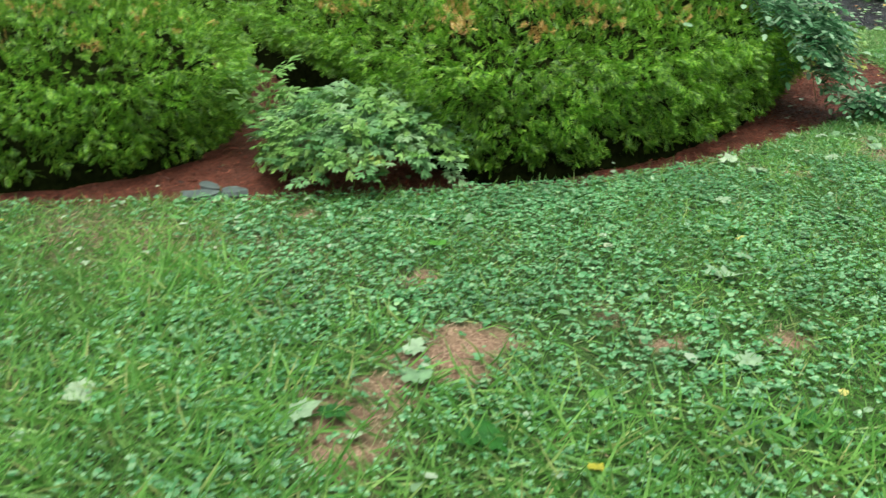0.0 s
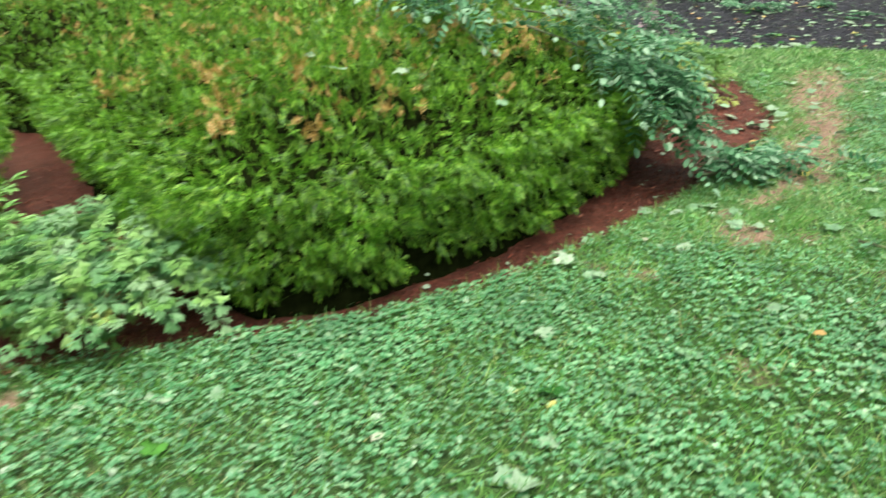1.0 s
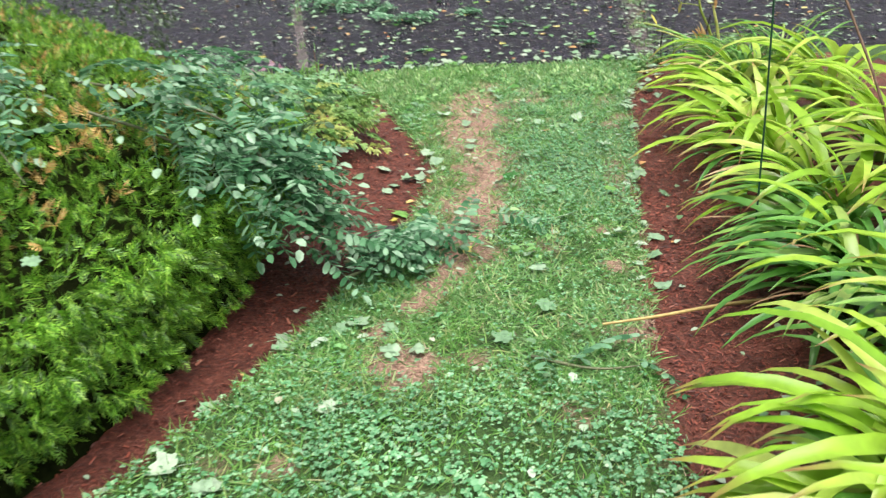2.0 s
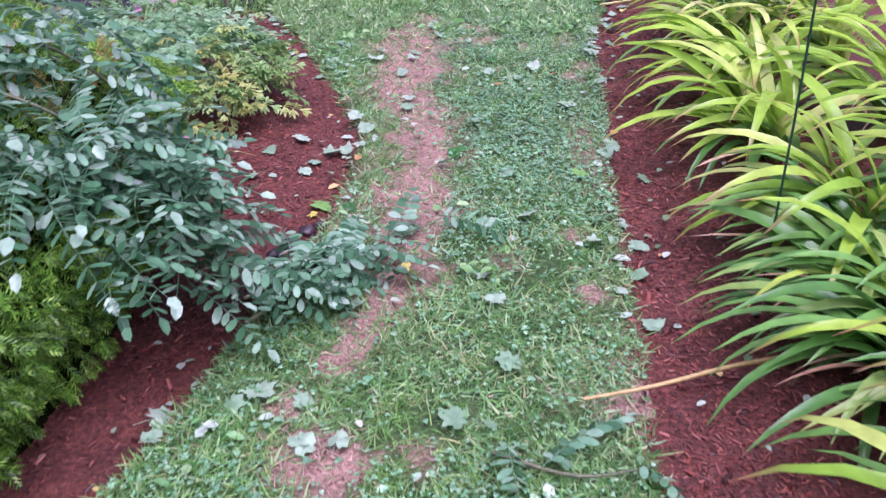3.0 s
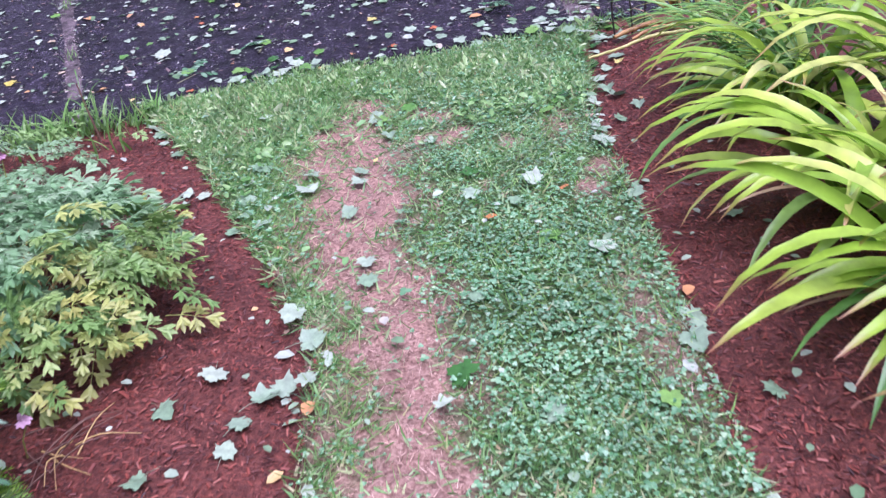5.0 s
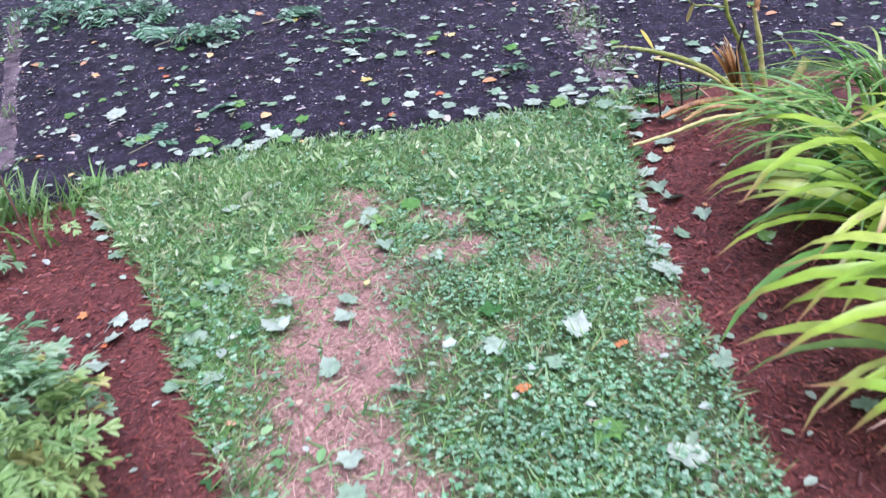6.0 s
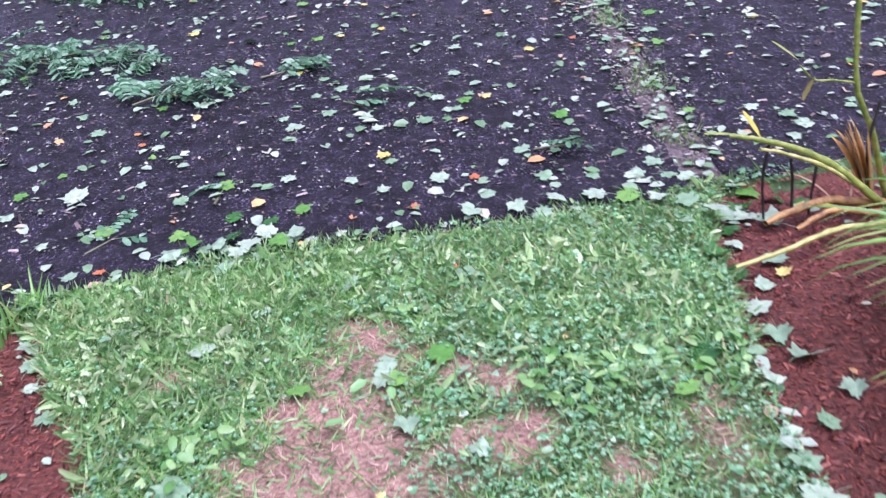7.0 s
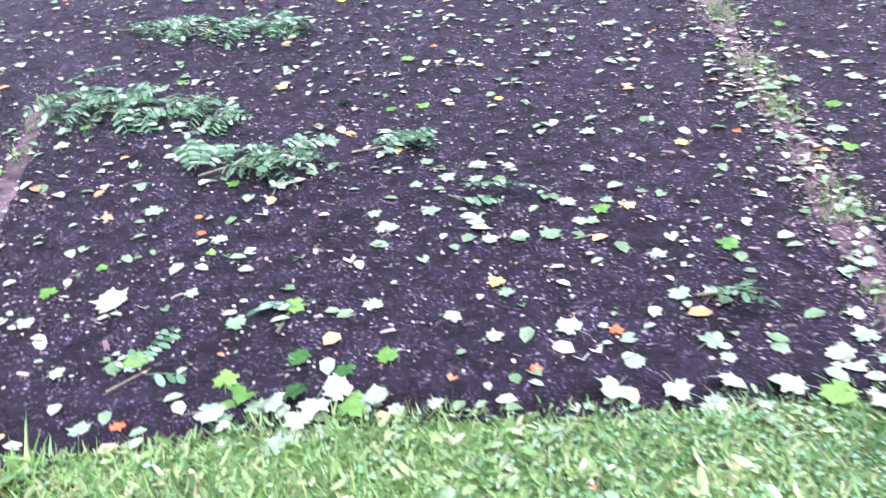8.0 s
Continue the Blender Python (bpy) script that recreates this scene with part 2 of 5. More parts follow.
def scattered(template, places, frames, sizes):
    """Copies of one small shape at many places: frames are (n, 3, 3) with the axes as columns."""
    v0, f0 = np.asarray(template[0], dtype=float), np.asarray(template[1], dtype=int)
    n, k = len(places), len(v0)
    v = np.einsum("nij,kj->nki", frames, v0) * np.asarray(sizes).reshape(n, 1, -1) + np.asarray(places)[:, None, :]
    f = f0[None, :, :] + (np.arange(n) * k)[:, None, None]
    return v.reshape(-1, 3), f.reshape(-1, f0.shape[1])


def frames_of(ahead, rng, up=None, wobble=1.0):
    """Frames whose y axis is ahead, turned about it at random, or with z towards up."""
    y = ahead / np.linalg.norm(ahead, axis=1, keepdims=True)
    ref = rng.normal(size=y.shape) * wobble
    if up is not None:
        ref = ref + up
    x = np.cross(y, ref)
    x /= np.linalg.norm(x, axis=1, keepdims=True) + 1e-9
    z = np.cross(x, y)
    return np.stack([x, y, z], axis=2)


def part(name, mesh, parent, label="", m=None):
    ob = new(name, mesh)
    ob.parent = parent
    if m is not None:
        ob.matrix_basis = m
    if label:
        tagged(ob, label)
    return ob


def thing(name, place, label, category, group="", turn=0.0):
    ob = new(name)
    ob.empty_display_size = 0.1
    ob.matrix_basis = pose(*place, 0, 0, turn)
    return tagged(ob, label, category, group)


def tube(points, radii, sides=6):
    """A tapering tube along points, as quads."""
    pts = [Vector(p) for p in points]
    v, f = [], []
    for i, p in enumerate(pts):
        d = (pts[min(i + 1, len(pts) - 1)] - pts[max(i - 1, 0)]).normalized()
        a = d.orthogonal().normalized()
        b = d.cross(a)
        for s in range(sides):
            w = 2 * math.pi * s / sides
            v.append(p + float(radii[i]) * (math.cos(w) * a + math.sin(w) * b))
    for i in range(len(pts) - 1):
        for s in range(sides):
            t = (s + 1) % sides
            f.append((i * sides + s, i * sides + t, (i + 1) * sides + t, (i + 1) * sides + s))
    return np.array([tuple(p) for p in v]), np.array(f)


def curve_through(points, steps):
    """A smooth line through points (Catmull-Rom)."""
    p = [Vector(q) for q in points]
    p = [2 * p[0] - p[1], *p, 2 * p[-1] - p[-2]]
    out = []
    for i in range(1, len(p) - 2):
        for s in range(steps):
            t = s / steps
            out.append(0.5 * (2 * p[i] + (p[i + 1] - p[i - 1]) * t + (2 * p[i - 1] - 5 * p[i] + 4 * p[i + 1] - p[i + 2]) * t * t
                              + (3 * p[i] - p[i - 1] - 3 * p[i + 1] + p[i + 2]) * t ** 3))
    return out + [p[-2]]


def waves(x, y, scale, seed=0.0):
    """A cheap smooth noise, about -1 to 1, for arrays."""
    a = x * scale + seed * 1.7
    b = y * scale - seed * 2.3
    return (np.sin(a * 1.0 + 1.3 * np.sin(b * 0.7 + seed)) + np.sin(b * 1.13 + 1.1 * np.sin(a * 0.9)) + 0.7 * np.sin((a + b) * 1.9 + seed)
            + 0.5 * np.sin((a - b) * 2.7 + 2 * seed)) / 3.2


def edge_distance(x, y, poly):
    """Distance to a closed outline, positive inside."""
    best, inside = np.full(x.shape, 1e9), np.zeros(x.shape, bool)
    for (ax, ay), (bx, by) in zip(poly, poly[1:] + poly[:1]):
        dx, dy = bx - ax, by - ay
        t = np.clip(((x - ax) * dx + (y - ay) * dy) / (dx * dx + dy * dy), 0, 1)
        best = np.minimum(best, np.hypot(x - ax - t * dx, y - ay - t * dy))
        if dy:
            inside ^= ((ay > y) != (by > y)) & (x < dx * (y - ay) / dy + ax)
    return np.where(inside, best, -best)


def line_distance(x, y, line):
    """Distance to an open line of (x, y, half width), in half widths."""
    best = np.full(x.shape, 1e9)
    for (ax, ay, aw), (bx, by, bw) in zip(line, line[1:]):
        dx, dy = bx - ax, by - ay
        t = np.clip(((x - ax) * dx + (y - ay) * dy) / (dx * dx + dy * dy), 0, 1)
        best = np.minimum(best, np.hypot(x - ax - t * dx, y - ay - t * dy) / (aw + t * (bw - aw)))
    return best


# ---- the plan: beds, worn strip, driveway
WEST_BED = [(-8.9, 0.7), (-6.9, 1.05), (-4.6, 1.95), (-3.35, 2.62), (-2.95, 2.87), (-2.6, 3.06), (-2.2, 3.3), (-1.85, 3.54), (-1.55, 3.79), (-1.27, 4.02), (-1.08, 4.26), (-0.93, 4.52), (-0.79, 4.82), (-0.62, 5.17), (-0.5, 5.54), (-0.45, 5.72), (-0.31, 6.17),
            (-0.23, 6.6), (-0.18, 7.0), (-0.18, 7.25), (-0.32, 7.76), (-0.52, 8.35), (-0.7, 8.85), (-0.85, 9.15), (-1.0, 9.5), (-1.25, 9.7), (-2.5, 9.75), (-6.6, 9.75), (-8.9, 9.7)]
EAST_BED = [(1.9, 1.9), (1.35, 2.15), (0.95, 2.7), (0.8, 3.4), (0.75, 4.04), (0.71, 4.5), (0.7, 5.1), (0.74, 5.5), (0.79, 6.0), (0.84, 6.5), (0.89, 6.95), (0.97, 7.5), (1.02, 8.0), (1.06, 8.5),
            (1.15, 8.9), (1.23, 9.35), (1.38, 9.72), (2.6, 9.74), (3.0, 9.5), (3.2, 8.5), (3.2, 3.5), (2.9, 2.5), (2.4, 2.0)]
WORN = [(0.08, 9.1, 0.12), (0.0, 8.75, 0.25), (0.0, 8.2, 0.25), (0.0, 7.75, 0.2), (0.1, 7.35, 0.18), (0.11, 6.9, 0.16), (0.06, 6.4, 0.17), (0.0, 5.95, 0.1), (-0.13, 5.6, 0.08)]
WORN_SPOTS = [(-0.17, 5.2, 0.13), (-0.1, 5.22, 0.1), (-0.95, 2.54, 0.09), (-0.97, 2.37, 0.14), (-1.02, 2.18, 0.1), (-1.05, 2.02, 0.1), (-0.97, 1.9, 0.1), (-2.07, 3.11, 0.06), (-1.34, 2.81, 0.06), (0.32, 8.9, 0.07), (0.3, 8.6, 0.05), (-0.24, 5.42, 0.06), (0.12, 5.2, 0.05), (0.7, 5.4, 0.12), (0.65, 6.3, 0.05), (0.66, 5.92, 0.05), (0.14, 6.05, 0.08), (0.44, 8.6, 0.08),
              (0.66, 8.42, 0.07), (0.42, 8.84, 0.09), (0.95, 8.07, 0.07), (0.86, 7.9, 0.06), (-0.47, 9.04, 0.05), (-0.47, 2.78, 0.05), (-0.19, 2.96, 0.05), (-0.42, 4.68, 0.05)]
DRIVE_EDGE = 9.83


def edge_y(x):
    """The driveway's near edge, which bends towards the west bed."""
    return np.interp(x, [-2.7, -2.4, -1.75, -1.2, -0.8, -0.3, 1.0, 1.5, 1.9], [9.83, 9.26, 9.38, 9.53, 9.62, 9.7, 9.71, 9.77, 9.83])


def wear_at(x, y):
    d = line_distance(x, y, WORN)
    for sx, sy, r in WORN_SPOTS:
        d = np.minimum(d, np.hypot(x - sx, (y - sy) * 0.9) / r)
    d = d + 0.45 * waves(x, y, 11, 3.0) + 0.45 * waves(x, y, 31, 1.0) + 0.35 * waves(x, y, 70, 5.0)
    bare = np.clip((1.35 - d) * 1.3, 0, 1)
    trodden = 0.8 * np.exp(-((x + 0.16) / 0.16) ** 2) * np.clip((y - 5.9) / 0.4, 0, 1) * np.clip((8.9 - y) / 0.4, 0, 1) * np.clip(0.75 + 0.6 * waves(x, y, 13, 7.0), 0, 1)
    edge = 0.75 * np.exp(-((x - 0.72 - 0.06 * (y - 5.5)) / 0.09) ** 2) * np.clip(0.4 + 0.8 * waves(x, y, 4, 9.0), 0, 1) * (y > 4.8)
    dry = 0.45 * np.exp(-((x + 2.42) ** 2 + ((y - 2.56) * 1.6) ** 2) / 0.35)
    spots = np.clip((waves(x, y, 5.3, 11.0) + 0.5 * waves(x, y, 19, 4.0) - 0.75) * 1.6, 0, 0.6)
    return np.maximum.reduce([bare, trodden, edge, dry, spots])


def height_at(x, y):
    x, y = np.asarray(x, float), np.asarray(y, float)
    bed = np.maximum(edge_distance(x, y, WEST_BED), edge_distance(x, y, EAST_BED))
    lawn = 0.012 * waves(x, y, 1.6, 2.0) + 0.006 * waves(x, y, 7, 5.0)
    sunk = np.where(bed > 0, -0.035 + 0.06 * np.clip(bed / 0.5, 0, 1) + 0.012 * waves(x, y, 9, 4.0), 0)
    up = np.clip(y - 9.85, 0, None)
    slope = 0.02 + 0.11 * up - np.where(up > 4, 0.055 * (up - 4), 0)
    slope = np.where(up > 10, 0.02 + 0.66 + 0.11, slope)
    return np.where(y > edge_y(x), slope, np.where(bed > 0, sunk, lawn))


def ground_z(x, y):
    return float(height_at(np.array([x]), np.array([y]))[0])


def structure(name, mesh, label, category):
    return tagged(new(name, mesh), label, category, kind="structure")


# the far ground, one sheet to the horizon
gx = np.concatenate([[-900, -300, -100, -40, -20], np.arange(-12, 12.1, 1.0), [20, 40, 100, 300, 900]])
gy = np.concatenate([[-900, -300, -100, -40, -15], np.arange(-6, 30.1, 1.0), [40, 60, 120, 300, 900]])
X, Y = np.meshgrid(gx, gy)
inner = (X > -8.4) & (X < 3.6) & (Y > -2.4) & (Y < 24) | (Y > 9.5) & (Y < 24) & (np.abs(X) < 16)
Z = np.where(Y > DRIVE_EDGE, height_at(X, Y), 0.0) - np.where(inner, 0.14, 0.006)
idx = np.arange(X.size).reshape(X.shape)
quads = np.stack([idx[:-1, :-1], idx[:-1, 1:], idx[1:, 1:], idx[1:, :-1]], -1).reshape(-1, 4)
structure("ground", mesh_of("ground", np.stack([X, Y, Z], -1).reshape(-1, 3), quads, FAR_LAWN, True), "wide grassy ground running to the horizon", "ground")

# near ground as one fine surface, cut into lawn and two mulch beds
STEP = 0.05
gx, gy = np.arange(-9, 4.21, STEP), np.arange(-3.0, DRIVE_EDGE + 0.06, STEP)
X, Y = np.meshgrid(gx, gy)
BW, BE = edge_distance(X, Y, WEST_BED) + 0.012 * waves(X, Y, 22, 2), edge_distance(X, Y, EAST_BED) + 0.012 * waves(X, Y, 22, 6)
Z = np.where(Y > edge_y(X) + 0.06, -0.05, np.minimum(height_at(X, Y), np.where(Y > edge_y(X) - 0.06, 0.008, 1.0))) + 0.004 * waves(X, Y, 60, 8)
idx = np.arange(X.size).reshape(X.shape)
quads = np.stack([idx[:-1, :-1], idx[:-1, 1:], idx[1:, 1:], idx[1:, :-1]], -1).reshape(-1, 4)
VERTS = np.stack([X, Y, Z], -1).reshape(-1, 3)
mid_w, mid_e = BW.ravel()[quads].mean(1), BE.ravel()[quads].mean(1)


def cut(name, keep, material, label, category):
    used, inv = np.unique(quads[keep], return_inverse=True)
    me = mesh_of(name, VERTS[used], inv.reshape(-1, 4), material, True)
    ob = structure(name, me, label, category)
    return ob, used


lawn, used = cut("lawn", (mid_w <= 0) & (mid_e <= 0), SOIL, "patchy clover lawn with a worn bare strip", "lawn")
att = lawn.data.attributes.new("wear", "FLOAT", "POINT")
att.data.foreach_set("value", wear_at(VERTS[used, 0], VERTS[used, 1]).astype(np.float32))
cut("mulch_bed_west", mid_w > 0, MULCH, "planting bed of wet red bark mulch", "mulch bed")
cut("mulch_bed_east", (mid_e > 0) & (mid_w <= 0), MULCH, "planting bed of wet red bark mulch", "mulch bed")


# the driveway: two asphalt slabs with a gritty, weedy seam between them
def slab(name, x0, x1, material, label, lift=0.0, lean=0.075):
    xs = np.unique(np.clip(np.concatenate([np.linspace(x0, x1, 24), np.arange(-3.0, 2.2, 0.1)]), x0, x1).round(3))
    ys = np.concatenate([np.arange(DRIVE_EDGE, 16, 0.12), np.arange(16, 24, 0.5)])
    A, B = np.meshgrid(xs, ys)
    C = height_at(A, np.maximum(B, DRIVE_EDGE + 0.001)) + lift
    A = A + lean * (B - 10) * np.clip(1 - np.abs(A - 1.45) / 6, 0, 1)
    B = np.where(B < DRIVE_EDGE + 0.01, edge_y(A), B) + np.where(B < DRIVE_EDGE + 0.01, 0.025 * waves(A, B * 0, 5, 3) + 0.012 * waves(A, B * 0, 17, 1), 0)
    A = A + (0.03 * waves(A * 0, B, 6, 4) + 0.025 * waves(A, B, 19, 7)) * np.clip(1 - np.abs(A - 1.5) / 2, 0, 1)
    top = np.stack([A, B, C], -1).reshape(-1, 3)
    k = np.arange(A.size).reshape(A.shape)
    q = [np.stack([k[:-1, :-1], k[:-1, 1:], k[1:, 1:], k[1:, :-1]], -1).reshape(-1, 4)]
    low = top - (0, 0, 0.1)
    ring = np.concatenate([k[0, :], k[1:, -1], k[-1, -2::-1], k[-2:0:-1, 0]])
    nxt = np.roll(ring, -1)
    q.append(np.stack([ring, ring + A.size, nxt + A.size, nxt], -1))
    return structure(name, mesh_of(name, np.vstack([top, low]), np.vstack(q), material), label, "driveway")


slab("driveway", -16, 1.31, ASPHALT, "wet black asphalt driveway strewn with storm leaves")
slab("driveway_seam", 1.31, 1.45, SEAM, "gritty seam with moss between asphalt slabs", -0.008)
slab("driveway_east", 1.45, 16, ASPHALT, "wet black asphalt driveway strewn with storm leaves")

# a second, narrower seam that the driveway's near edge meets
def seam_x(y):
    return -1.55 - 0.238 * (y - 10.16)


ys = np.arange(9.5, 12.1, 0.06)
A, B = np.meshgrid(np.linspace(-1, 1, 7), ys)
half = 0.045 + 0.014 * waves(A * 0, B, 7, 2.0) + 0.01 * waves(A * 3, B, 23, 5.0)
X = seam_x(B) + A * half
Z = height_at(X, np.maximum(B, DRIVE_EDGE + 0.001)) + 0.005 - 0.006 * np.abs(A) ** 3
k = np.arange(A.size).reshape(A.shape)
structure("driveway_seam_west", mesh_of("driveway_seam_west", np.stack([X, B, Z], -1).reshape(-1, 3), np.stack([k[:-1, :-1], k[:-1, 1:], k[1:, 1:], k[1:, :-1]], -1).reshape(-1, 4), SEAM, True),
          "narrow gritty seam across the wet asphalt", "driveway")

# ---- hedges
SPRAY = joined([([(-0.022, 0, 0), (0.022, 0, 0), (0.016, 1, 0.12), (-0.016, 1, 0.12)], [(0, 1, 2, 3)])]
               + [([(0, a, 0.02), (s * b * 0.42, a + b * 0.3, 0.06), (s * b * 0.8, a + b, 0.02), (s * b * 0.28, a + b * 0.55, 0.03)], [(0, 1, 2, 3)])
                  for a, b in ((0.1, 0.32), (0.32, 0.35), (0.54, 0.3), (0.74, 0.23)) for s in (1, -1)])


def hedge(name, outline, top, edge_top, label, density, seed, dead=0.03, holes=0.0, green=HEDGE_GREEN, rise=0.0):
    """A clipped conifer hedge: a core coloured shade-black under a shell of flat sprays."""
    rng = np.random.default_rng(seed)
    xs, ys = [p[0] for p in outline], [p[1] for p in outline]
    x0, x1, y0, y1 = min(xs) - 0.2, max(xs) + 0.2, min(ys) - 0.2, max(ys) + 0.2
    ob = thing(name, (sum(xs) / len(xs), sum(ys) / len(ys), 0), label, "hedge", "clipped hedges")
    base = np.array(ob.location)

    def roof(x, y, d):
        e = np.clip(d / 0.9, 0, 1)
        lump = 0.035 * waves(x, y, 5.5, seed) + 0.045 * waves(x, y, 15, seed + 2) + 0.045 * waves(x, y, 30, seed + 5) + 0.03 * waves(x, y, 58, seed + 7)
        return edge_top + (top - edge_top) * (1 - (1 - e) ** 1.5) - 0.1 * np.exp(-np.clip(d, 0, None) / 0.05) + lump + rise * np.clip(y - 5.5, 0, None) * e

    # inside: solid core, the hedge's inner shade put into its colour
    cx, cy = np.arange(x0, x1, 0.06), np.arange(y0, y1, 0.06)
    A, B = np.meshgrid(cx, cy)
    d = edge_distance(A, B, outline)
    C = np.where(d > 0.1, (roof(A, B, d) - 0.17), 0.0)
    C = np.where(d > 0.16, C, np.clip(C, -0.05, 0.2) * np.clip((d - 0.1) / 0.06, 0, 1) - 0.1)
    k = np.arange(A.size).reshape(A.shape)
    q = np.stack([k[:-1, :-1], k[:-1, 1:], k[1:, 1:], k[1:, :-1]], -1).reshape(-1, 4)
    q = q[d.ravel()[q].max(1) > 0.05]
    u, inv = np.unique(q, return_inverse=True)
    part("shade_core", mesh_of("shade_core", np.stack([A, B, C], -1).reshape(-1, 3)[u] - base, inv.reshape(-1, 4), HEDGE_CORE), ob)

    # sprays on the top and on the flanks
    n = int((x1 - x0) * (y1 - y0) * density)
    px, py = rng.uniform(x0, x1, n), rng.uniform(y0, y1, n)
    d = edge_distance(px, py, outline)
    ok = (d > 0.0) & (rng.uniform(0, 1, n) < np.clip(1.35 - 0.19 * np.hypot(px, py - 2.5), 0.28, 1))
    px, py, d = px[ok], py[ok], d[ok]
    pz = roof(px, py, d) - rng.exponential(0.045, len(px))
    eps = 0.03
    gxn = edge_distance(px + eps, py, outline) - edge_distance(px - eps, py, outline)
    gyn = edge_distance(px, py + eps, outline) - edge_distance(px, py - eps, outline)
    out = -np.stack([gxn, gyn, np.zeros_like(gxn)], 1) / (2 * eps)
    near = np.clip(1 - d / 0.3, 0, 1)[:, None]
    nrm = np.array([0, 0, 1.0]) * (1 - 0.6 * near) + out * near
    P, N = [np.stack([px, py, pz], 1)], [nrm]
    for (ax, ay), (bx, by) in zip(outline, outline[1:] + outline[:1]):
        length = math.hypot(bx - ax, by - ay)
        m = int(length * edge_top * density * (1.2 if ax > -4 and ay < 9 else 0.4))
        bare = 0.36 if -5.0 < ax < -2.9 and 4.15 < ay < 5.7 else 0.07  # along the gap sprays start higher, baring the shade-black core
        t, z = rng.uniform(0, 1, m), rng.uniform(bare, edge_top, m)
        o = np.array([by - ay, ax - bx]) / length
        qx, qy = ax + t * (bx - ax), ay + t * (by - ay)
        if edge_distance(np.array([ax / 2 + bx / 2 + 0.02 * o[0]]), np.array([ay / 2 + by / 2 + 0.02 * o[1]]), outline)[0] > 0:
            o = -o
        push = 0.15 * np.clip(z / edge_top, 0, 1) ** 0.7 - 0.13 + 0.075 * waves(qx * 1.4 + qy, z * 2 - qy, 9, seed) + 0.05 * waves(qx + qy, z * 1.5, 22, seed + 3) - rng.exponential(0.025, m)
        P.append(np.stack([qx + o[0] * push, qy + o[1] * push, z], 1))
        N.append(np.stack([np.full(m, o[0]), np.full(m, o[1]), np.full(m, 0.25)], 1))
    P, N = np.vstack(P), np.vstack(N)
    gap = waves(P[:, 0] * 1.0, P[:, 1] + P[:, 2], 10, seed + 9)
    keep = gap < 0.75 - holes - 0.5 * np.clip(1 - P[:, 2] / 0.3, 0, 1) + rng.normal(0, 0.1, len(P))
    P, N = P[keep], N[keep]
    q = P + rng.normal(0, 0.012, P.shape)
    tuft = np.stack([waves(q[:, 0] + q[:, 2], q[:, 1], 24, seed + k) for k in (1, 4, 8)], 1)
    flank = np.clip(1.2 - N[:, 2:] * 1.4, 0, 1)  # sprays droop on the flanks, fan out on the top
    ahead = N * 0.5 + np.array([0, 0, 0.1]) - np.array([0, 0, 0.75]) * flank + 0.75 * tuft * (1, 1, 0.6) + rng.normal(0, 0.34, P.shape)
    F = frames_of(ahead, rng)
    S = rng.uniform(0.032, 0.068, (len(P), 1))
    high = np.flatnonzero((P[:, 2] > edge_top + 0.06))
    rust = np.zeros(len(P), bool)
    for c in rng.choice(high, min(int(dead * 2000), len(high) // 4), replace=False):
        rust |= (np.linalg.norm((P - P[c]) * (1, 1, 0.7), axis=1) < rng.uniform(0.015, 0.05)) & (rng.uniform(0, 1, len(P)) < 0.8)
    P = P - base
    v, f = scattered(SPRAY, P[~rust], F[~rust], S[~rust])
    tagged(part("foliage", mesh_of("foliage", v, f, green), ob, "dense yellow-green scale-leaf sprays"), kind="stuff")
    if rust.any():
        v, f = scattered(SPRAY, P[rust], F[rust], S[rust])
        tagged(part("dead_foliage", mesh_of("dead_foliage", v, f, HEDGE_DEAD), ob, "browned orange dead sprays"), kind="stuff")
    return ob


HEDGE_A = [(-1.66, 3.76), (-1.32, 4.0), (-1.11, 4.33), (-0.93, 4.72), (-0.8, 5.2), (-0.7, 5.72), (-0.74, 6.3), (-0.84, 6.75), (-1.12, 7.05), (-1.42, 7.36), (-1.85, 7.72), (-2.25, 8.3), (-2.55, 8.95), (-2.95, 9.3), (-4.3, 9.35),
           (-8.7, 9.3), (-8.7, 5.9), (-4.9, 5.66), (-4.4, 5.38), (-3.85, 4.94), (-3.4, 4.62), (-3.0, 4.38), (-2.6, 4.14), (-2.25, 3.94), (-1.95, 3.79)]
HEDGE_B = [(-3.55, 2.55), (-3.22, 2.8), (-3.0, 3.08), (-2.9, 3.45), (-3.05, 3.85), (-3.38, 4.2), (-3.78, 4.55), (-4.25, 4.9), (-6.0, 5.2), (-8.7, 5.6), (-8.7, 1.3), (-4.8, 1.95)]
HEDGE_C = [(-2.45, 9.45), (-2.5, 9.68), (-3.4, 9.74), (-3.9, 9.6), (-3.8, 9.4), (-3.0, 9.36)]
HEDGE_D = [(-4.1, 9.42), (-4.2, 9.74), (-8.7, 9.74), (-8.7, 9.4)]
hedge("hedge", HEDGE_A, 0.82, 0.53, "low clipped conifer hedge with scattered browned patches", 3300, 3, 0.5, 0.17, rise=0.035)
hedge("hedge", HEDGE_B, 0.76, 0.5, "low clipped conifer hedge beside a dark gap", 3200, 11, 0.1, 0.15)
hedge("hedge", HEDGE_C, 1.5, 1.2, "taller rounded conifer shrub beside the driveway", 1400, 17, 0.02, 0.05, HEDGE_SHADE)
hedge("hedge", HEDGE_D, 1.7, 1.3, "tall evergreen shrubs coloured as shaded behind the low hedge", 700, 19, 0.0, 0.05, HEDGE_SHADE)

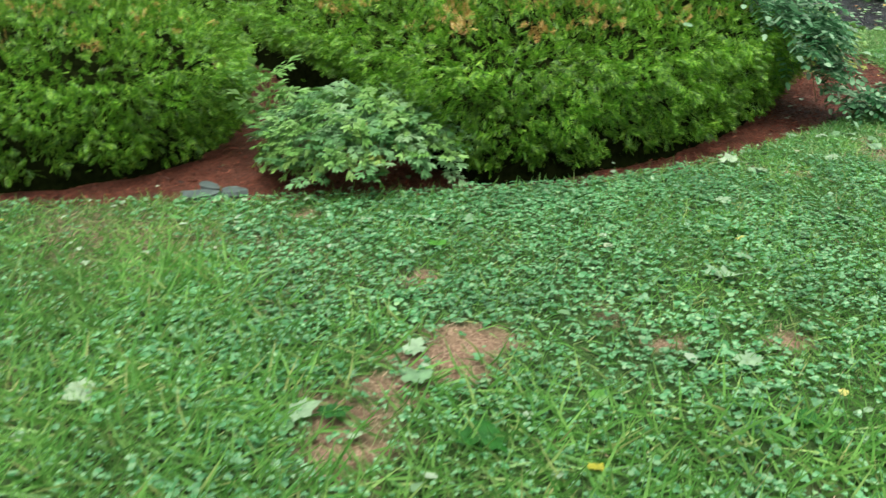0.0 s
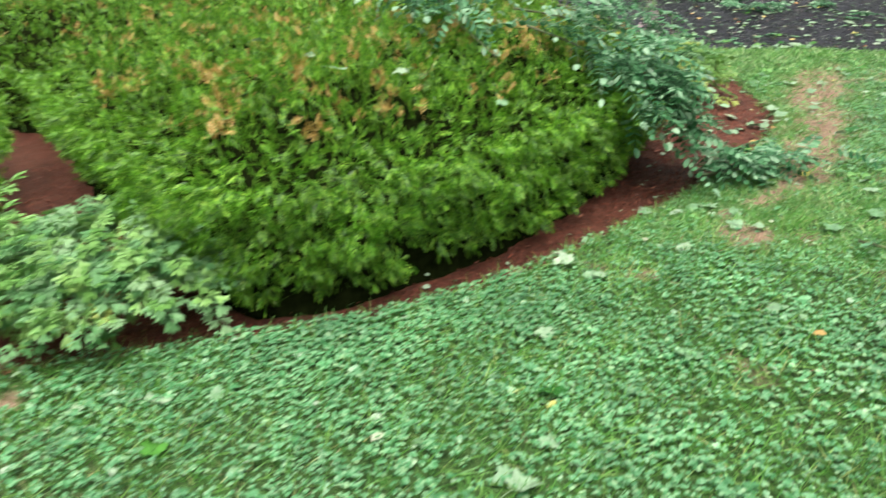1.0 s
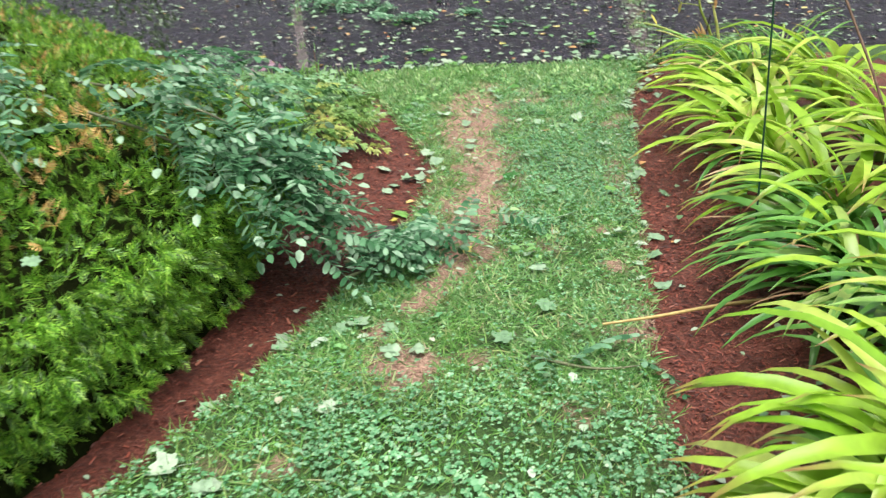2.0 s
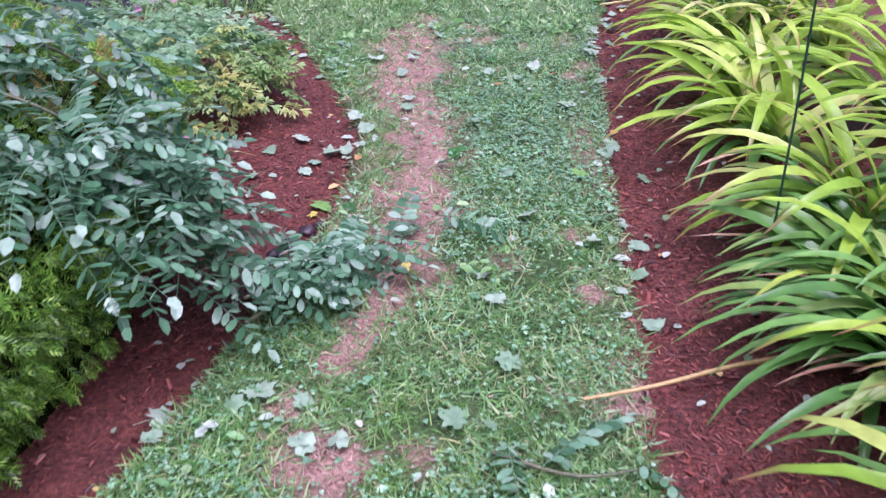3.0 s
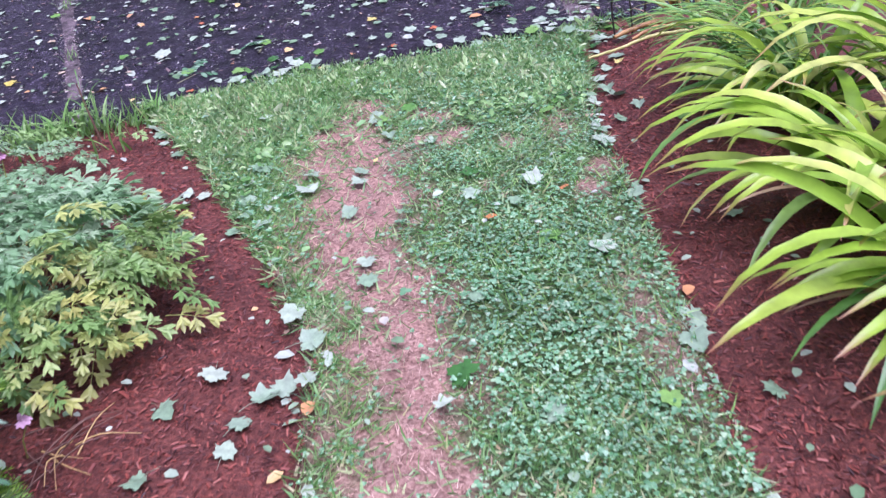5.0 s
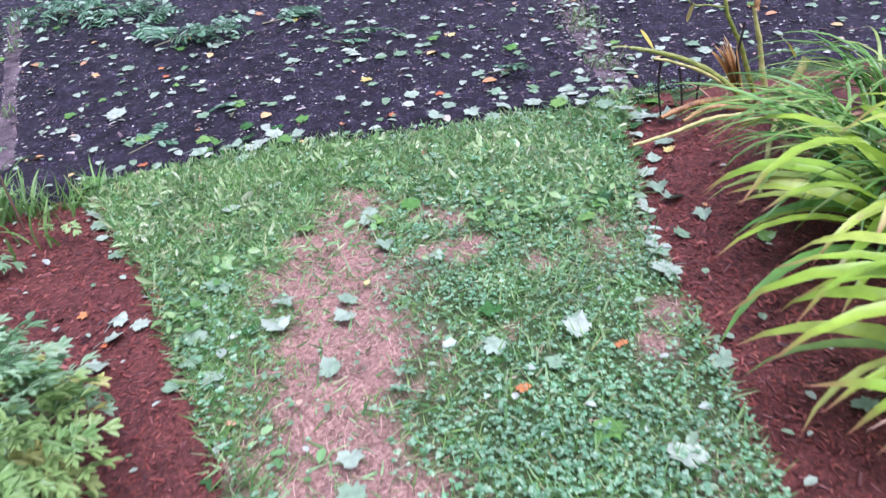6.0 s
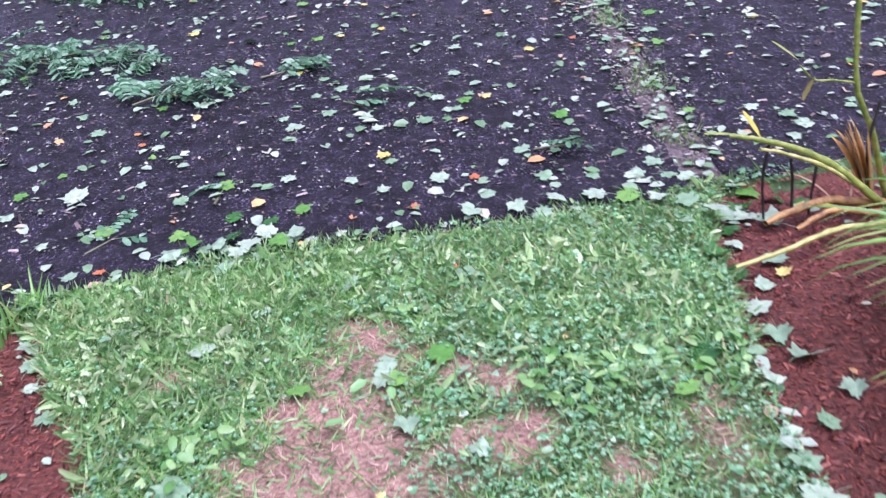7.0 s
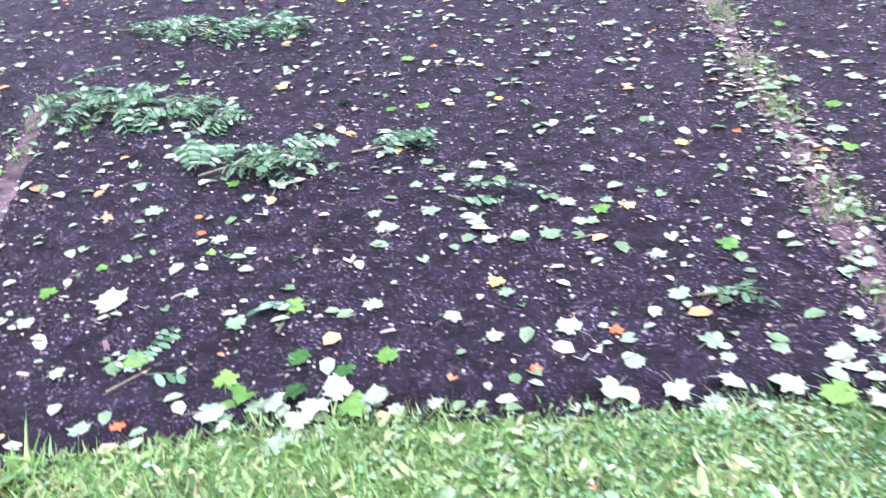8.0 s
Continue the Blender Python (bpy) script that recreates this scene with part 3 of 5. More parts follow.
# ---- leaves of many kinds


def leaflet(length, width, fold=0.2, arch=0.1):
    w, h = width / 2, length
    return (np.array([(0, 0, 0), (-w, 0.32 * h, fold * w), (-0.85 * w, 0.75 * h, fold * w - arch * h), (0, h, -1.6 * arch * h), (0.85 * w, 0.75 * h, fold * w - arch * h), (w, 0.32 * h, fold * w)]),
            np.array([(0, 3, 2, 1), (0, 5, 4, 3)]))


def blunt(length, width, fold=0.14, arch=0.08):
    """An oblong leaflet with a rounded tip, in six quads about the midrib."""
    rows = [(0.0, 0.12), (0.28, 0.86), (0.68, 1.0), (0.92, 0.62), (1.0, 0.1)]
    v = []
    for t, w in rows:
        z = -arch * length * t * t
        v += [(-w * width / 2, t * length, z + fold * w * width / 2), (0, t * length, z), (w * width / 2, t * length, z + fold * w * width / 2)]
    f = []
    for i in range(len(rows) - 1):
        k = 3 * i
        f += [(k, k + 1, k + 4, k + 3), (k + 1, k + 2, k + 5, k + 4)]
    return np.array(v), np.array(f)


def turned(piece, m):
    v = np.array([tuple(m @ Vector(p)) for p in piece[0]])
    return v, piece[1]


def pinnate(name, pairs, rng, droop):
    """A compound leaf: a drooping stalk with pairs of oval leaflets."""
    length = 0.026 * (pairs + 1.5)
    pts = [Vector((0.012 * math.sin(3 * t), length * t * math.cos(droop * t * 0.6), -droop * 0.6 * length * t * t)) for t in np.linspace(0, 1, pairs + 2)]
    pieces = [tube(pts, np.linspace(0.0022, 0.001, len(pts)), 3)]
    for i in range(1, pairs + 1):
        size = 0.05 * (1 - 0.35 * abs(i / pairs - 0.45)) * rng.uniform(0.85, 1.15)
        for s in (1, -1):
            m = Matrix.Translation(pts[i]) @ pose(0, 0, 0, rng.uniform(-22, 6) - 8 * droop, s * rng.uniform(-5, 18), -s * rng.uniform(62, 84))
            pieces.append(turned(blunt(size, size * 0.47), m))
    pieces.append(turned(leaflet(0.05, 0.028), Matrix.Translation(pts[-1]) @ pose(0, 0, 0, -25, 0, rng.uniform(-10, 10))))
    v, f = joined(pieces)
    return mesh_of(name, v, f, LOCUST, False)


rng = np.random.default_rng(5)
PINNATE = [pinnate("pinnate_leaf", p, rng, d) for p, d in ((7, 0.3), (8, 0.9), (9, 0.6), (8, 1.2), (7, 0.8), (9, 0.2))]


def fallen_branch(place, limbs, count, label, spread, seed, lift=0.03, group="storm-torn branches"):
    """A torn branch: limbs are lists of points round place; compound leaves stand along them."""
    rng = np.random.default_rng(seed)
    ob = thing("fallen_branch", place, label, "branch", group)
    for limb in limbs:
        pts = curve_through(limb, 5)
        v, f = tube(pts, np.linspace(0.007, 0.002, len(pts)), 6)
        limb_ob = part("limb", mesh_of("limb", v, f, BRANCH_BARK, True), ob)
        for _ in range(count):
            t = rng.uniform(0.08, 1.0)
            i = min(int(t * (len(pts) - 1)), len(pts) - 2)
            p = pts[i]
            d = (pts[i + 1] - pts[i]).normalized()
            turn = math.degrees(math.atan2(-d.x, d.y)) + rng.choice((-1, 1)) * rng.uniform(15, 95)
            m = Matrix.Translation(p + Vector((rng.normal(0, spread), rng.normal(0, spread), abs(rng.normal(0, spread)) * 0.6 + lift))) @ pose(0, 0, 0, rng.uniform(-25, 25) , rng.uniform(-30, 30), turn)
            part("leaf", PINNATE[rng.integers(len(PINNATE))], limb_ob, m=m @ Matrix.Scale(rng.uniform(0.85, 1.15), 4))
    return ob


fallen_branch((-0.7, 5.75, 0), [
    [(-0.75, 0.25, 0.84), (-0.38, 0.1, 0.8), (-0.05, 0.0, 0.68), (0.08, -0.03, 0.42), (0.16, 0.0, 0.12)],
    [(-0.6, 0.55, 0.82), (-0.3, 0.5, 0.75), (-0.05, 0.4, 0.58), (0.08, 0.3, 0.3)],
    [(-0.55, -0.1, 0.8), (-0.25, -0.16, 0.7), (-0.05, -0.2, 0.52), (0.05, -0.2, 0.3)],
    [(-0.1, 0.15, 0.62), (0.08, 0.15, 0.4), (0.18, 0.18, 0.16)],
], 40, "large torn branch with blue-green paired leaflets draped over the hedge", 0.06, 21, 0.05)
fallen_branch((-0.4, 5.75, 0), [
    [(0.0, -0.08, 0.1), (0.1, 0.1, 0.07), (0.3, 0.37, 0.06), (0.56, 0.58, 0.05)],
    [(-0.02, 0.02, 0.12), (0.16, 0.2, 0.1), (0.32, 0.3, 0.06)],
], 24, "leafy blue-green branch tip lying over the lawn", 0.03, 22, 0.02)
fallen_branch((-1.55, 5.5, 0), [
    [(-0.5, 0.65, 0.9), (-0.3, 0.4, 0.9), (-0.05, 0.0, 0.88), (0.4, -0.5, 0.76)],
    [(-0.4, 0.35, 0.9), (-0.25, 0.2, 0.92), (-0.1, 0.1, 0.9)],
], 22, "torn leafy branch resting on top of the hedge", 0.05, 23, 0.05)
fallen_branch((0.5, 5.14, 0), [[(-0.2, 0.06, 0.02), (0.0, -0.03, 0.025), (0.2, 0.0, 0.02)]], 4, "small leafy twig on the clover", 0.02, 24, 0.01, "twigs with leaves")


# ---- maple leaves shed by the storm
def maple(name, curl, seed, fold=0.0):
    """A lobed leaf with a stalk, curled."""
    rng = np.random.default_rng(seed)
    prof = [(0, 0.28), (12, 0.5), (28, 0.66), (40, 0.6), (52, 0.72), (62, 0.84), (72, 0.7), (84, 0.62), (98, 0.76), (108, 0.8), (116, 0.94), (124, 0.76), (136, 0.64), (148, 0.74), (158, 0.86), (170, 0.84), (180, 1.02)]
    ring = [(a, r) for a, r in prof] + [(360 - a, r * rng.uniform(0.92, 1.08)) for a, r in reversed(prof[1:-1])]
    v = [(0, 0, 0)]
    for a, r in ring:
        w, r = radians(a - 90 + rng.normal(0, 3)), 0.055 * r * rng.uniform(0.88, 1.1) * (1 + 0.12 * math.sin(radians(a) + seed))
        v.append((r * math.cos(w), r * math.sin(w), 0))
    inner = len(v)
    for x, y, _ in v[1:inner]:
        v.append((x * 0.5, y * 0.5, 0))
    k = inner - 1
    v, f = [list(p) for p in v], []
    for i in range(k):
        a, b = 1 + i, 1 + (i + 1) % k
        f += [(a, b, b + k), (a, b + k, a + k), (0, a + k, b + k)]
    for p in v:
        r = math.hypot(p[0], p[1]) / 0.055
        p[2] = fold * abs(p[0]) + curl * 0.055 * (r ** 2) * (0.5 + 0.5 * math.sin(3 * math.atan2(p[1], p[0]) + seed)) + 0.004 * math.sin(60 * p[0] + seed) + 0.006
    stalk = [(0, -0.008, 0.006), (0.002, -0.04, 0.01), (0.006, -0.075, 0.004)]
    sv, sf = tube(stalk, (0.0012, 0.001, 0.001), 3)
    tris = np.array([t for q in sf for t in ((q[0], q[1], q[2]), (q[0], q[2], q[3]))])
    return joined([(v, f), (sv, tris)])


MAPLE_SHAPES = [maple("maple_leaf", c, s) for c, s in ((0.08, 1), (0.2, 2), (0.3, 3), (-0.15, 4), (0.12, 5))] + [maple("maple_leaf", 0.12, 6, 0.45), maple("maple_leaf", -0.1, 7, 0.25), maple("maple_leaf", 0.15, 8, -0.18)]
LEAF_MESHES = {}
for tone, mat in (("pale", MAPLE_PALE), ("green", MAPLE_GREEN), ("dark", MAPLE_DARK), ("yellow", MAPLE_YELLOW), ("orange", MAPLE_ORANGE)):
    LEAF_MESHES[tone] = [mesh_of("maple_leaf", v, f, mat, True) for v, f in MAPLE_SHAPES]
TONE_WORDS = {"pale": "curled maple leaf showing its pale silvery-green underside", "green": "fresh green maple leaf lying flat", "dark": "dark green wet maple leaf",
              "yellow": "yellowed fallen leaf", "orange": "rusty orange fallen leaf"}
leaf_rng = np.random.default_rng(77)


def drop_leaf(x, y, tone, on, size=None, z=None):
    s = size or leaf_rng.uniform(0.65, 1.12)
    if on == "driveway" and size is None:
        s *= 0.85
    lift = {"lawn": 0.022, "mulch": 0.012, "driveway": 0.004}.get(on, 0.0)
    h = (ground_z(x, y) if z is None else z) + lift
    tip = pose(0, 0, 0, leaf_rng.normal(0, 9), leaf_rng.normal(0, 9), leaf_rng.uniform(0, 360)) if on != "driveway" else pose(0, 0, 0, 0, 0, leaf_rng.uniform(0, 360))
    slope = pose(0, 0, 0, 6.3, 0, 0) if y > DRIVE_EDGE + 0.03 else Matrix.Identity(4)
    k = int(leaf_rng.integers(8))
    ob = new("maple_leaf", LEAF_MESHES[tone][(0, 1, 4, 0, 1, 4, 0, 7)[k] if on == "driveway" else k])
    ob.matrix_basis = Matrix.Translation((x, y, h)) @ slope @ tip @ Matrix.Scale(s, 4)
    return tagged(ob, f"{TONE_WORDS[tone]} on the {on}", "leaf", "storm-shed leaves")


def on_what(x, y):
    if y > edge_y(x):
        return "driveway"
    a = np.array([x]), np.array([y])
    return "mulch" if max(edge_distance(*a, WEST_BED)[0], edge_distance(*a, EAST_BED)[0]) > 0 else "lawn"


LEAVES_PATH = [(0.03, 8.26), (0.02, 7.66), (0.02, 7.54), (-0.22, 7.41), (0.43, 8.01), (0.67, 8.0), (0.34, 7.32), (0.78, 7.46), (0.34, 8.55), (0.13, 8.87), (0.05, 9.39), (-0.22, 9.3),
               (-0.43, 8.16), (-0.47, 8.11), (0.18, 6.87), (0.45, 6.79), (0.34, 6.36), (0.5, 6.41), (0.42, 9.38), (0.14, 8.94), (0.69, 8.06), (-0.38, 8.56), (-0.43, 8.44), (-0.19, 8.27), (-0.17, 8.41),
               (0.18, 8.68), (-0.44, 8.29), (0.37, 5.56), (0.35, 5.86), (0.32, 6.01), (0.71, 6.2), (-0.4, 9.77), (-0.18, 9.76)]
LEAVES_START = [(-1.6, 3.26), (-0.17, 4.05), (-1.14, 1.95), (-0.99, 2.23), (-1.07, 2.37), (-0.96, 1.94), (-1.68, 1.74), (-1.37, 2.02), (-0.25, 2.74), (-0.42, 3.46), (-0.48, 3.3), (-0.43, 3.26), (-0.63, 4.05), (-1.45, 3.35), (-1.8, 3.13),
                (-0.58, 4.54), (-0.33, 4.91), (-0.18, 5.24), (0.04, 4.41), (0.06, 4.48), (-0.61, 4.55), (-0.39, 5.4),
                (-0.33, 5.46), (-0.74, 4.63), (-0.18, 5.25), (-0.57, 5.28), (0.21, 5.33), (-0.72, 4.99), (-0.57, 5.37), (-0.21, 5.41), (-0.09, 5.25), (-0.1, 5.86)]
LEAVES_BEDS = [(-0.96, 9.36), (-1.85, 9.6), (-0.58, 7.07), (-0.37, 6.98), (-0.31, 7.07), (-0.25, 7.1), (-0.17, 7.25), (-0.18, 7.08), (-0.4, 6.88), (-0.6, 6.81), (1.01, 8.23), (0.93, 7.09),
               (0.99, 7.77), (0.86, 6.22), (-1.0, 9.46), (-0.7, 8.38), (-0.45, 7.19), (1.0, 6.73), (0.85, 6.4), (0.88, 6.97), (-0.81, 8.97), (-0.72, 8.24), (1.22, 8.86), (1.22, 9.0), (1.42, 9.51),
               (1.03, 8.35), (1.16, 8.49), (1.28, 8.58), (1.02, 7.92), (-0.7, 8.48), (-0.62, 8.44), (0.83, 6.03), (0.82, 5.75), (1.25, 7.55), (-0.74, 4.98), (-0.59, 5.39), (-0.93, 9.71), (-1.01, 9.54)]
LEAVES_DRIVE = [(-1.05, 10.31), (0.24, 10.26), (-0.01, 10.79), (0.53, 10.66), (-0.6, 10.16), (0.2, 10.57), (-1.08, 10.9), (-0.77, 10.67), (-0.17, 10.68), (0.42, 10.06), (0.07, 10.15), (0.19, 10.04),
                (-0.18, 10.23), (0.64, 10.8), (1.66, 11.27), (1.94, 11.79), (1.42, 11.23), (1.08, 12.52), (-0.26, 9.89), (1.15, 9.9), (0.58, 9.9), (0.81, 9.97), (0.84, 9.9), (0.99, 9.93), (0.77, 10.2)]
LEAVES_MORE = [(-0.93, 9.25), (-0.89, 9.12), (-0.39, 9.12), (0.04, 8.36), (0.31, 9.63), (1.09, 8.64), (-0.35, 8.06), (0.58, 7.88), (-0.03, 8.02), (1.22, 8.73), (-1.2, 11.12), (-0.07, 10.99), (-0.22, 10.79), (0.15, 10.7),
               (0.9, 10.16), (0.19, 11.12), (0.41, 10.58), (-1.1, 9.97), (-1.3, 10.22), (0.5, 10.8), (0.61, 11.05), (1.54, 11.72), (1.66, 11.8), (1.88, 12.11), (0.96, 12.74), (-0.03, 11.18), (1.65, 10.09), (1.83, 10.02),
               (1.91, 10.09), (0.05, 11.04), (-1.7, 11.54), (-1.3, 11.31), (1.71, 10.2), (1.77, 10.3), (1.88, 10.2), (2.93, 11.25), (2.82, 11.2), (2.31, 9.95), (2.57, 10.74), (1.33, 9.82), (1.4, 9.57), (-1.9, 11.9), (-1.62, 12.05),
               (-1.2, 11.7), (-1.1, 11.95), (-0.98, 11.82), (-1.05, 11.75), (-0.5, 11.15), (-0.62, 11.05), (-1.75, 11.7)]
LEAVES_EDGE = [(-0.46, 9.78), (-0.35, 9.64), (-0.29, 9.7), (-0.21, 9.76), (-0.15, 9.78), (-0.25, 9.64), (-0.38, 9.6), (-0.08, 9.74), (-0.54, 9.74), (0.02, 9.76), (0.55, 9.7),
               (0.74, 9.7), (0.87, 9.7), (1.3, 9.35), (1.38, 9.22), (1.28, 9.1), (1.46, 9.42), (1.2, 9.5), (1.35, 9.55), (1.15, 9.85), (1.24, 9.96), (1.25, 10.06), (1.26, 9.86), (1.13, 9.89)]
for spots in (LEAVES_EDGE, LEAVES_MORE, LEAVES_PATH, LEAVES_START, LEAVES_BEDS, LEAVES_DRIVE):
    for x, y in spots:
        drop_leaf(x, y, "pale", on_what(x, y), leaf_rng.uniform(1.3, 1.6) if (x, y) == (-1.05, 10.31) else None)
for tone, spots in (("dark", [(1.33, 9.44), (1.2, 9.26), (1.42, 9.58), (-0.32, 7.72), (0.25, 6.98), (-0.17, 6.5), (0.99, 8.79), (1.24, 9.18), (-0.26, 8.27), (-1.07, 1.98), (-0.07, 2.52), (-0.5, 3.7), (-0.38, 9.99), (-0.24, 9.92), (0.46, 8.18), (-0.46, 9.74), (-0.3, 9.72), (1.56, 9.62), (1.62, 9.55)]),
                    ("green", [(-0.31, 6.61), (0.64, 7.6), (0.74, 6.75), (0.16, 8.86), (-0.1, 8.87), (1.38, 8.34), (-1.43, 3.06), (-0.54, 2.39), (-0.43, 10.24), (-0.87, 10.01), (1.65, 11.11),
                               (1.73, 11.5), (-0.06, 11.75), (0.99, 10.46), (-0.58, 9.9), (-1.29, 10.38), (0.88, 8.65), (0.95, 8.74), (0.29, 8.94), (-0.55, 9.8), (-0.2, 9.8), (-0.15, 12.38), (-0.21, 11.74), (1.52, 10.35), (1.5, 9.7)]),
                    ("yellow", [(-0.32, 6.55), (0.1, 8.45), (1.36, 9.13), (0.05, 6.08), (-0.47, 3.64), (-0.44, 2.1), (-0.01, 2.69), (-3.1, 2.45), (0.07, 11.76), (-0.15, 11.31)]),
                    ("orange", [(0.47, 7.8), (-0.72, 8.35), (-0.82, 8.54), (0.39, 9.44), (-0.83, 9.72), (-0.85, 10.72), (-0.89, 10.84), (0.55, 10.04), (0.3, 9.89), (0.77, 7.91), (-0.02, 12.55), (1.18, 12.58), (1.26, 11.3)])):
    for x, y in spots:
        drop_leaf(x, y, tone, on_what(x, y), leaf_rng.uniform(0.3, 0.55) if tone in ("yellow", "orange") else None)
for x, y, tone in ((-0.58, 9.74, "pale"), (-0.5, 9.8, "green"), (-0.42, 9.76, "pale"), (-0.36, 9.82, "dark"), (-0.3, 9.75, "pale"), (-0.24, 9.8, "pale"), (-0.2, 9.72, "green"), (-0.33, 9.68, "pale"), (-0.14, 9.77, "pale"),
                   (0.5, 9.76, "pale"), (0.66, 9.75, "pale"), (0.8, 9.77, "pale"), (0.95, 9.74, "pale"), (1.06, 9.7, "green"), (1.16, 9.66, "pale"), (1.24, 9.6, "pale"), (1.3, 9.5, "pale")):
    drop_leaf(x, y, tone, "lawn's end", leaf_rng.uniform(0.75, 1.15), 0.045)
drop_leaf(-0.71, 2.07, "dark", "lawn", 1.6)
for _ in range(70):  # more of them further over the driveway and the lawn edge
    x, y = leaf_rng.uniform(-3.4, 3.0), leaf_rng.uniform(9.95, 14.5)
    drop_leaf(x, y, str(leaf_rng.choice(["pale", "pale", "pale", "green", "yellow"])), "driveway", leaf_rng.uniform(0.45, 0.85))
for x, y, z in ((-1.6, 4.46, 0.8), (-1.03, 4.74, 0.63), (-1.82, 4.6, 0.82), (-1.4, 4.62, 0.77), (-2.3, 4.9, 0.83), (-1.35, 5.0, 0.7), (-0.99, 6.4, 0.7), (-0.9, 6.5, 0.66), (-1.6, 5.4, 0.78), (-2.4, 5.6, 0.83)):
    drop_leaf(x, y, "pale", "hedge top", leaf_rng.uniform(0.5, 0.9), z)

# a splinter of bark
CHIP_SHAPE = (np.array([(-0.15, -0.5, 0), (-0.11, 0.5, 0.02), (0.14, 0.42, 0), (0.13, -0.45, 0.03), (0.0, -0.4, 0.13), (0.02, 0.36, 0.12)]),
              np.array([(0, 1, 5, 4), (2, 3, 4, 5), (0, 4, 3, 3), (1, 2, 5, 5)])[:2])

# small leaflets and torn bits, uncounted, over the driveway and beds
lit_rng = np.random.default_rng(31)


def litter(name, n, box, sizes, label, lift, away=None):
    x, y = lit_rng.uniform(box[0], box[1], n), lit_rng.uniform(box[2], box[3], n)
    if away is not None:
        ok = away(x, y)
        x, y = x[ok], y[ok]
    z = height_at(x, y) + lift
    w = lit_rng.uniform(0, 2 * math.pi, len(x))
    ahead = np.stack([np.cos(w), np.sin(w), lit_rng.normal(0.0, 0.12, len(x))], 1)
    F = frames_of(ahead, lit_rng, np.array([0, 0, 1.0]), 0.12)
    v, f = scattered(leaflet(1.0, 0.62, 0.25, 0.06), np.stack([x, y, z], 1), F, lit_rng.uniform(*sizes, (len(x), 1)))
    tagged(new(name, mesh_of(name, v, f, SCRAPS if name == "leaf_scraps" else LITTER)), label, "leaf litter", kind="stuff")


litter("leaf_litter", 3300, (-4.8, 4.5, 9.9, 16.5), (0.028, 0.078), "small pale leaflets stuck to wet asphalt", 0.006)
litter("leaf_scraps", 14000, (-4.5, 4.5, 9.86, 15.0), (0.007, 0.022), "torn leaf scraps stuck to wet asphalt", 0.004)
litter("edge_litter", 45, (-1.2, 1.5, 9.6, 9.86), (0.04, 0.075), "pale leaflets gathered along the driveway's edge", 0.012)
litter("seam_litter", 120, (1.3, 1.6, 9.9, 12.6), (0.03, 0.06), "leaflets gathered in the seam", 0.012)
def debris(name, n, place, sizes, material, label):
    """Grit and broken twig scraps lying on the asphalt."""
    x, y = place(n)
    w = lit_rng.uniform(0, 2 * math.pi, n)
    F = frames_of(np.stack([np.cos(w), np.sin(w), lit_rng.normal(0, 0.1, n)], 1), lit_rng, np.array([0, 0, 1.0]), 0.2)
    v, f = scattered(CHIP_SHAPE, np.stack([x, y, height_at(x, y) + 0.001], 1), F, lit_rng.gamma(3.0, sizes / 3, (n, 1)) + 0.004)
    tagged(new(name, mesh_of(name, v, f, material)), label, name.replace("_", " "), kind="stuff")


def along_seam(n):
    y = lit_rng.uniform(9.9, 14.5, n)
    return 1.38 + 0.075 * (y - 10) + lit_rng.normal(0, 0.1, n), y


debris("seam_grit", 4200, along_seam, 0.009, GRIT, "pale grit washed along the driveway seam")
def along_west_seam(n):
    y = lit_rng.uniform(9.6, 12.2, n)
    return seam_x(y) + lit_rng.normal(0, 0.04, n), y


debris("seam_grit", 1300, along_west_seam, 0.008, GRIT, "pale grit washed along the narrow seam")
debris("twig_scraps", 3800, lambda n: (lit_rng.uniform(-4.0, 4.0, n), 9.88 + 4.6 * lit_rng.beta(1.0, 1.5, n)), 0.016, SCRAP, "dark broken twig and bark scraps on asphalt")
litter("bed_litter", 520, (-2.5, 2.4, 3.4, 9.7), (0.018, 0.045), "small pale leaflets on the mulch", 0.012,
       lambda x, y: np.maximum(edge_distance(x, y, WEST_BED), edge_distance(x, y, EAST_BED)) > 0)
litter("lawn_litter", 420, (-3.2, 1.2, 0.5, 9.8), (0.02, 0.05), "small pale leaflets among the clover", 0.03)
litter("border_litter", 330, (0.6, 1.35, 3.0, 9.6), (0.03, 0.065), "pale leaflets gathered along the bed's edge", 0.012, lambda x, y: np.abs(edge_distance(x, y, EAST_BED)) < 0.06)
litter("border_litter", 170, (-1.2, 0.0, 6.2, 9.6), (0.03, 0.065), "pale leaflets gathered along the bed's edge", 0.012, lambda x, y: np.abs(edge_distance(x, y, WEST_BED)) < 0.06)

